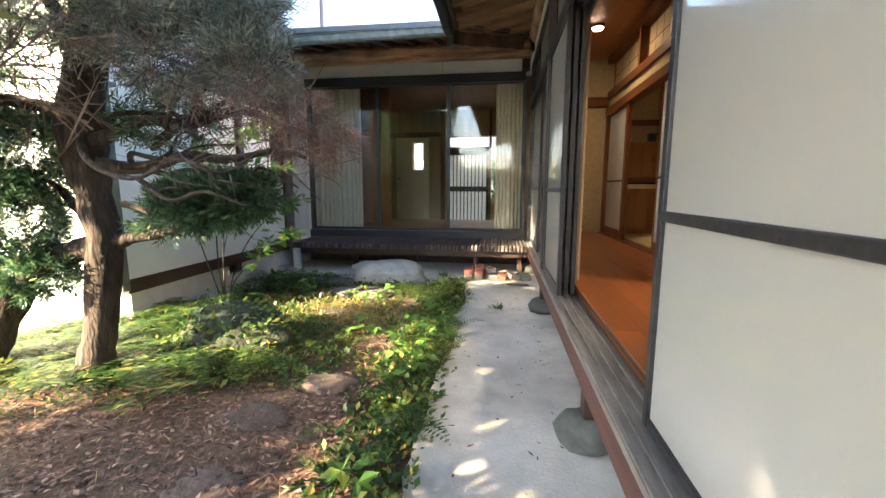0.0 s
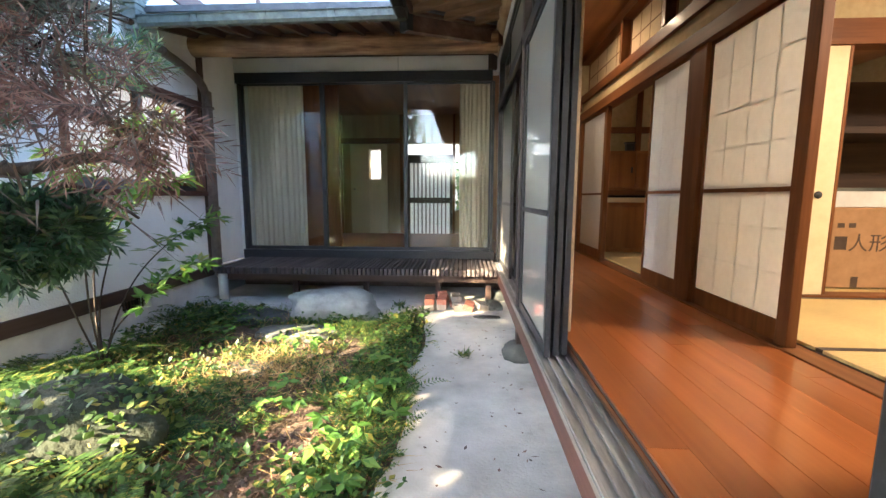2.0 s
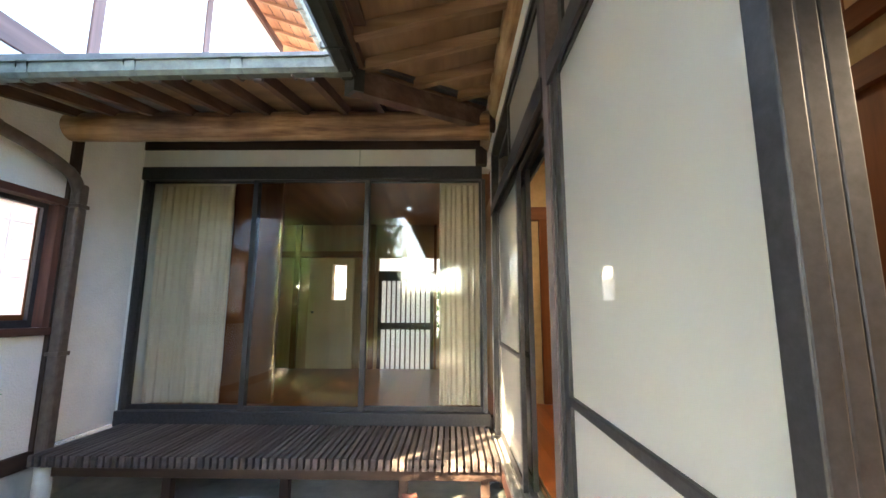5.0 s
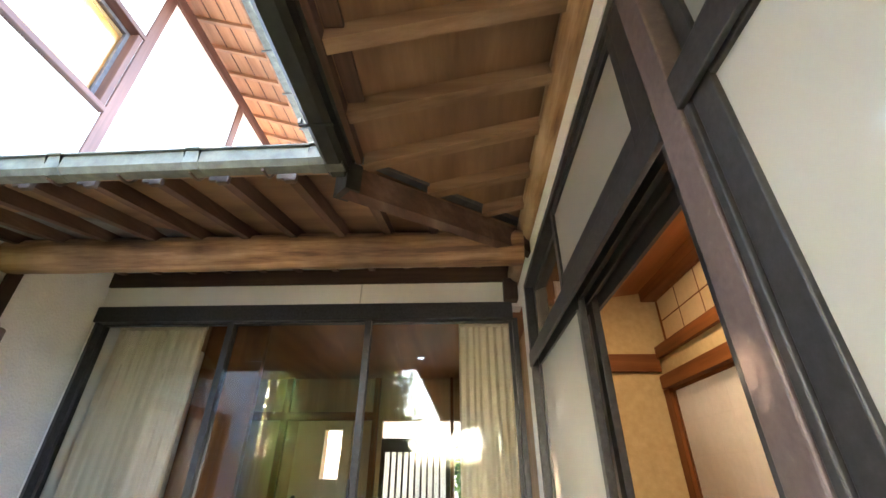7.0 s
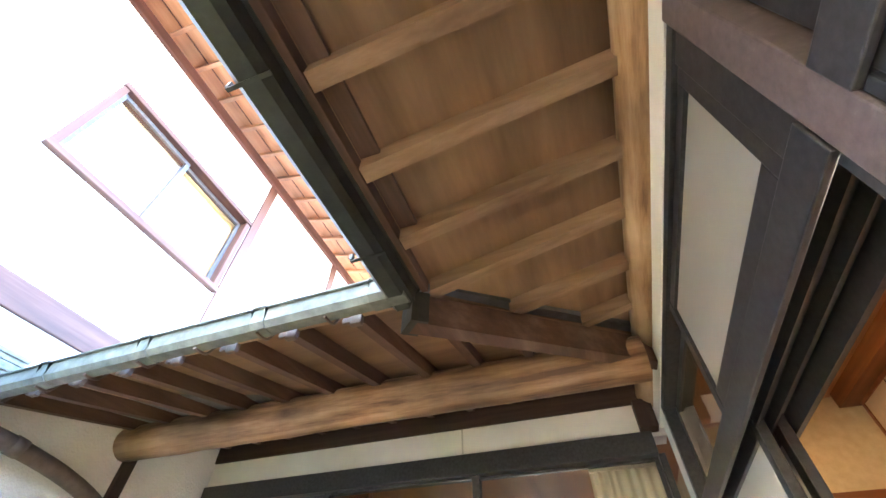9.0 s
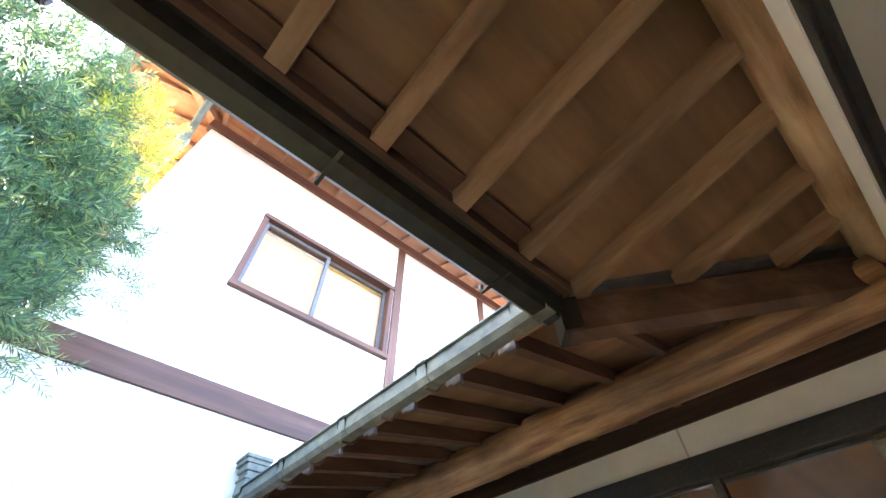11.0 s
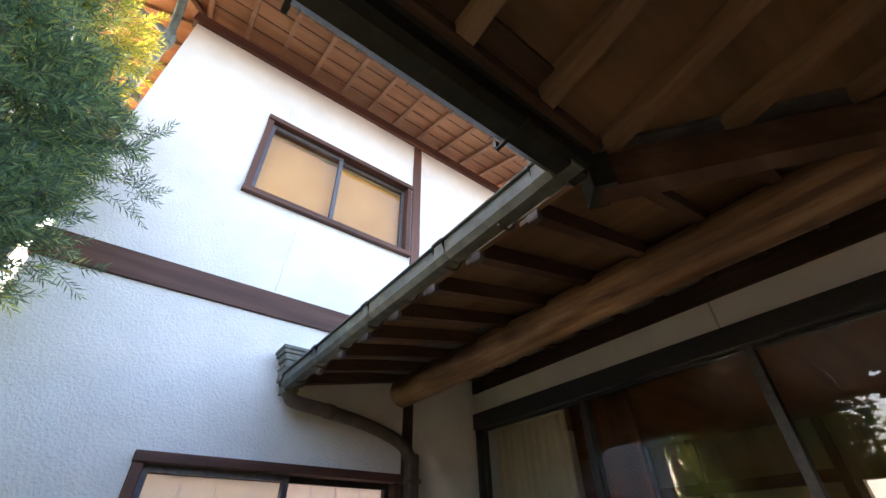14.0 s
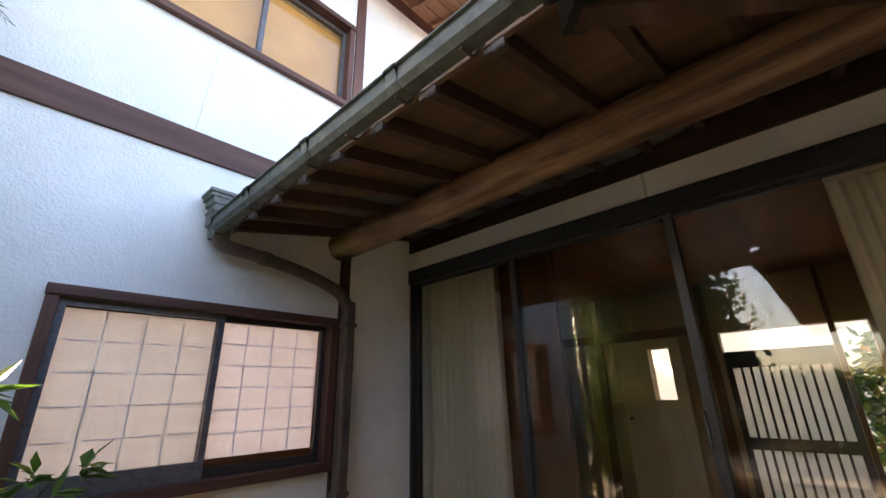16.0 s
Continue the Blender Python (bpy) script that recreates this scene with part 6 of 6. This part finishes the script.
for cx, cy, n in ((0.2, 1.7, 9), (0.24, 2.6, 12), (0.12, 3.0, 10), (0.26, 3.3, 12), (0.05, 3.7, 9), (0.24, 4.0, 12), (0.2, 4.6, 10), (-0.5, 4.1, 8), (-0.3, 3.3, 7), (-1.3, 4.4, 10), (-1.6, 4.9, 9), (-1.75, 3.9, 10)):
    for _ in range(n):
        base = Vector((cx + rnd.gauss(0, 0.09), cy + rnd.gauss(0, 0.16), 0))
        if base.x > 0.36:
            continue
        base.z = ground_height(base.x, base.y)
        top = base + (rand_dir(0.2) * 0.4 + Vector((0, 0, 1))) * rnd.uniform(0.06, 0.16)
        broad.stem(base, top, 0.002)
        for _ in range(rnd.randint(4, 7)):
            ln = rnd.uniform(0.045, 0.09)
            broad.leaf(top, rand_dir(0.25), Vector((0, 0, 1)) + rand_dir() * 0.35, ln, ln * 0.6, -0.012)
tagged(broad.done("broadleaf_weeds", SHRUBLEAF), "broad-leaved yellow-green weeds along the path's edge", "weeds", kind="stuff")

ferns = Leaves()
for cx, cy, n in ((-1.75, 2.55, 46), (-1.95, 2.3, 40), (-1.3, 2.55, 30), (-1.2, 2.35, 18), (-2.3, 2.7, 36), (-2.2, 3.1, 40), (-1.7, 3.2, 34), (-0.7, 2.62, 16), (-1.55, 2.12, 12), (-0.95, 2.66, 20), (-1.55, 2.95, 34), (-1.15, 2.6, 34), (-0.85, 2.72, 26), (-1.0, 3.3, 20), (-1.35, 2.6, 24), (-0.75, 3.0, 14), (-1.9, 3.3, 26), (-1.95, 2.75, 30), (-2.2, 2.4, 26), (-2.5, 2.8, 26), (0.2, 2.2, 12), (0.22, 3.4, 10), (0.15, 4.2, 12), (-0.3, 4.7, 14), (-1.6, 4.7, 16), (-1.5, 4.1, 12)):
    for _ in range(n):
        base = Vector((cx + rnd.gauss(0, 0.13), cy + rnd.gauss(0, 0.13), 0))
        base.z = ground_height(base.x, base.y)
        a = rnd.uniform(0, 6.28)
        out = Vector((math.cos(a), math.sin(a), 0))
        ln = rnd.uniform(0.14, 0.3) * (1.4 if cx < -1.1 else 1.0)
        prev = base
        for j in range(1, 13):
            u = j / 12
            q = base + out * ln * u + Vector((0, 0, ln * (1.1 * u - 0.8 * u * u)))
            ferns.stem(prev, q, 0.0015)
            side = (q - prev).normalized().cross(Vector((0, 0, 1))).normalized()
            w = 0.05 * math.sin(math.pi * (0.15 + 0.85 * u)) + 0.006
            for s in (1, -1):
                ferns.leaf(q, side * s + (q - prev).normalized() * 0.4, Vector((0, 0, 1)), w * (1.5 if cx < -1.1 else 1.0), 0.02 if cx < -1.1 else 0.012)
            prev = q
tagged(ferns.done("ferns", WEEDLEAF), "arching green fern fronds between the rocks", "ferns", kind="stuff")

creeper = Leaves()
for _ in range(1500):
    o = rand_dir()
    if o.z < 0.02:
        continue
    p = Vector((-1.08 + o.x * 0.41, 2.9 + o.y * 0.26, 0.07 + o.z * 0.215 * rnd.uniform(0.95, 1.15)))
    ln = rnd.uniform(0.03, 0.065)
    creeper.leaf(p, (rand_dir(0.5) + Vector((0, 0, 0.15))).normalized(), o + rand_dir() * 0.5, ln, ln * 0.6, 0.004)
tagged(creeper.done("creeper", WEEDLEAF), "small green creeper leaves over the mossy boulder", "creeper", kind="stuff")

straw = Leaves()
for _ in range(9000):
    x, y = rnd.uniform(-2.0, 0.45), rnd.uniform(0.5, 5.1)
    if noise.noise(Vector((x * 1.6, y * 1.6, 12.0))) < rnd.uniform(-0.25, 0.35) or x > 0.4 or (y < 2.7 and rnd.random() < 0.86):
        continue
    base = Vector((x, y, ground_height(x, y) + rnd.uniform(0.003, 0.04)))
    d = rand_dir(0.35)
    d.z = abs(d.z)
    straw.leaf(base, d, Vector((0, 0, 1)), rnd.uniform(0.05, 0.16), 0.004, rnd.uniform(-0.02, 0.01))
for _ in range(1300):
    x, y = rnd.gauss(-0.55, 0.3), rnd.gauss(3.65, 0.2)
    base = Vector((x, y, ground_height(x, y) + rnd.uniform(0.01, 0.08)))
    d = rand_dir(0.35)
    d.z = abs(d.z)
    straw.leaf(base, d, Vector((0, 0, 1)), rnd.uniform(0.06, 0.16), 0.005, rnd.uniform(-0.02, 0.01))
tagged(straw.done("dry_grass", STRAW), "dry straw-coloured grass blades among the weeds", "dry grass", kind="stuff")

litter = Leaves()
for _ in range(24000):
    x, y = rnd.uniform(-3.2, 0.45), rnd.uniform(-0.4, 3.4)
    if rnd.random() < (y - 2.2) * 0.7 or x > 0.42:
        continue
    base = Vector((x, y, ground_height(x, y) + rnd.uniform(0.003, 0.018)))
    litter.leaf(base, rand_dir(0.12), Vector((0, 0, 1)) + rand_dir() * 0.35, rnd.uniform(0.018, 0.05), rnd.uniform(0.008, 0.022), rnd.uniform(-0.01, 0.01))
for _ in range(140):
    x, y = rnd.uniform(0.45, 1.03), rnd.uniform(1.4, 5.4)
    if rnd.random() < 0.6 and x < 0.8:
        continue
    litter.leaf(Vector((x, y, 0.016)), rand_dir(0.05), Vector((0, 0, 1)), rnd.uniform(0.012, 0.04), rnd.uniform(0.006, 0.018), 0.002)
tagged(litter.done("leaf_litter", LITTER), "brown fallen leaves and needles on the soil", "leaf litter", kind="stuff")

for cx, cy in ((0.68, 4.02), (0.02, 5.35)):
    tuft = Leaves()
    for _ in range(46):
        d = (rand_dir(0.3) + Vector((0, 0, 0.7))).normalized()
        p = Vector((cx + rnd.gauss(0, 0.02), cy + rnd.gauss(0, 0.02), 0.01))
        tuft.leaf(p, d, rand_dir(), rnd.uniform(0.05, 0.11), 0.008, -0.01)
    tagged(tuft.done("weed_tuft", WEEDLEAF), "small green weed tuft in the concrete", "weed", "weed tufts")

# ---- yard beyond ----


def yard_tree(name, x, y, h, r, count, label, seed):
    t = thing(name, (x, y, 0.0), label, "tree", "yard trees")
    rr = random.Random(seed)
    line = curve_pts([(x, y, -0.1), (x + 0.05, y, h * 0.25), (x - 0.05, y + 0.1, h * 0.5), (x, y, h * 0.85)], 4)
    part("trunk", tube(bmesh.new(), line, [0.16 - 0.13 * i / (len(line) - 1) for i in range(len(line))], 9, 0.3), BARK, t, smooth=True)
    lv = Leaves()
    tw = bmesh.new()
    clumps = []
    for k in range(44):
        a, u = rr.uniform(0, 6.28), rr.random()
        c = Vector((x + math.cos(a) * r * (0.35 + 0.5 * u), y + math.sin(a) * r * (0.35 + 0.5 * u), h * (0.38 + 0.6 * rr.random())))
        clumps.append(c)
        s = Vector((x, y, c.z - r * 0.45))
        tube(tw, [s, (s + c) / 2 + Vector((0, 0, 0.05)), c], [0.04, 0.025, 0.01], 5)
    part("limb", tw, BARK, t, smooth=True)
    for k in range(count):
        c = clumps[k % len(clumps)]
        o = Vector((rr.gauss(0, 1), rr.gauss(0, 1), rr.gauss(0, 0.8))) * r * 0.24
        n = Vector((rr.uniform(-1, 1), rr.uniform(-1, 1), rr.uniform(-0.2, 1)))
        ln = rr.uniform(0.12, 0.22)
        lv.leaf(c + o, Vector((rr.uniform(-1, 1), rr.uniform(-1, 1), rr.uniform(-0.6, 0.6))), n, ln, ln * 0.55, -0.01)
    lv.done("crown", WEEDLEAF, t, "mid-green broad leaves")
    return t


yard_tree("yard_tree", 0.95, 10.6, 2.4, 0.5, 1500, "small leafy tree beyond the lattice door", 13)
# Two trees outside the view, added to keep direct sun off the sashes.
yard_tree("yard_tree", -2.15, 0.45, 4.7, 1.2, 14000, "unseen leafy tree added to shade the sashes, beside the garden's entry", 15)
yard_tree("yard_tree", -2.2, -1.75, 4.7, 1.3, 10000, "unseen leafy tree added to shade the sashes, behind the garden's entry", 17)


def hedge(x0, x1, y0, y1, h, count, label):
    hd2 = thing("hedge", ((x0 + x1) / 2, (y0 + y1) / 2, 0.0), label, "hedge", "yard hedges")
    rr = random.Random(int(count + x0 * 10))
    tw = bmesh.new()
    lv = Leaves()
    n = max(3, int(max(x1 - x0, y1 - y0) / 0.35))
    for k in range(n):
        u = (k + 0.5) / n
        px, py = (x0 + (x1 - x0) * u, (y0 + y1) / 2) if x1 - x0 > y1 - y0 else ((x0 + x1) / 2, y0 + (y1 - y0) * u)
        tube(tw, [(px, py, -0.05), (px + rr.uniform(-0.1, 0.1), py + rr.uniform(-0.1, 0.1), h * 0.5), (px + rr.uniform(-0.2, 0.2), py + rr.uniform(-0.2, 0.2), h * 0.92)], [0.03, 0.02, 0.006], 5)
    part("stems", tw, BARK, hd2, smooth=True)
    for k in range(count):
        q = Vector((rr.uniform(x0, x1), rr.uniform(y0, y1), 0))
        q.z = rr.uniform(0.05, h * (0.92 + 0.12 * noise.noise(q * 1.7)))
        ln = rr.uniform(0.1, 0.18)
        lv.leaf(q, Vector((rr.uniform(-1, 1), rr.uniform(-1, 1), rr.uniform(-0.6, 0.6))), Vector((rr.uniform(-1, 1), rr.uniform(-1, 1), rr.uniform(-0.2, 1))), ln, ln * 0.55, -0.01)
    lv.done("crown", WEEDLEAF, hd2, "dense dark green leaves")


# Invented hedge beside the view; it only casts shade on the litter.
hedge(-3.5, -2.9, -2.4, 0.3, 1.9, 6000, "dense leafy hedge, unseen, added to keep sun off the leaf litter")
hedge(-7.0, 1.1, -5.0, -4.3, 2.1, 11000, "dense leafy hedge across the garden's end")
fence = thing("garden_fence", (-12.0, -2.0, 0.0), "pale plastered garden wall at the yard's far side", "wall", kind="structure")
part("panel", box(-12.1, -11.95, -14.0, 8.0, -0.1, 1.7, 0.01), PLASTER, fence)
part("panel", box(-11.95, 1.0, -12.1, -11.95, -0.1, 1.7, 0.01), PLASTER, fence)
part("coping", box(-12.16, -11.89, -14.0, 8.0, 1.7, 1.78, 0.02), TILE, fence)
part("coping", box(-11.9, 1.0, -12.16, -11.89, 1.7, 1.78, 0.02), TILE, fence)
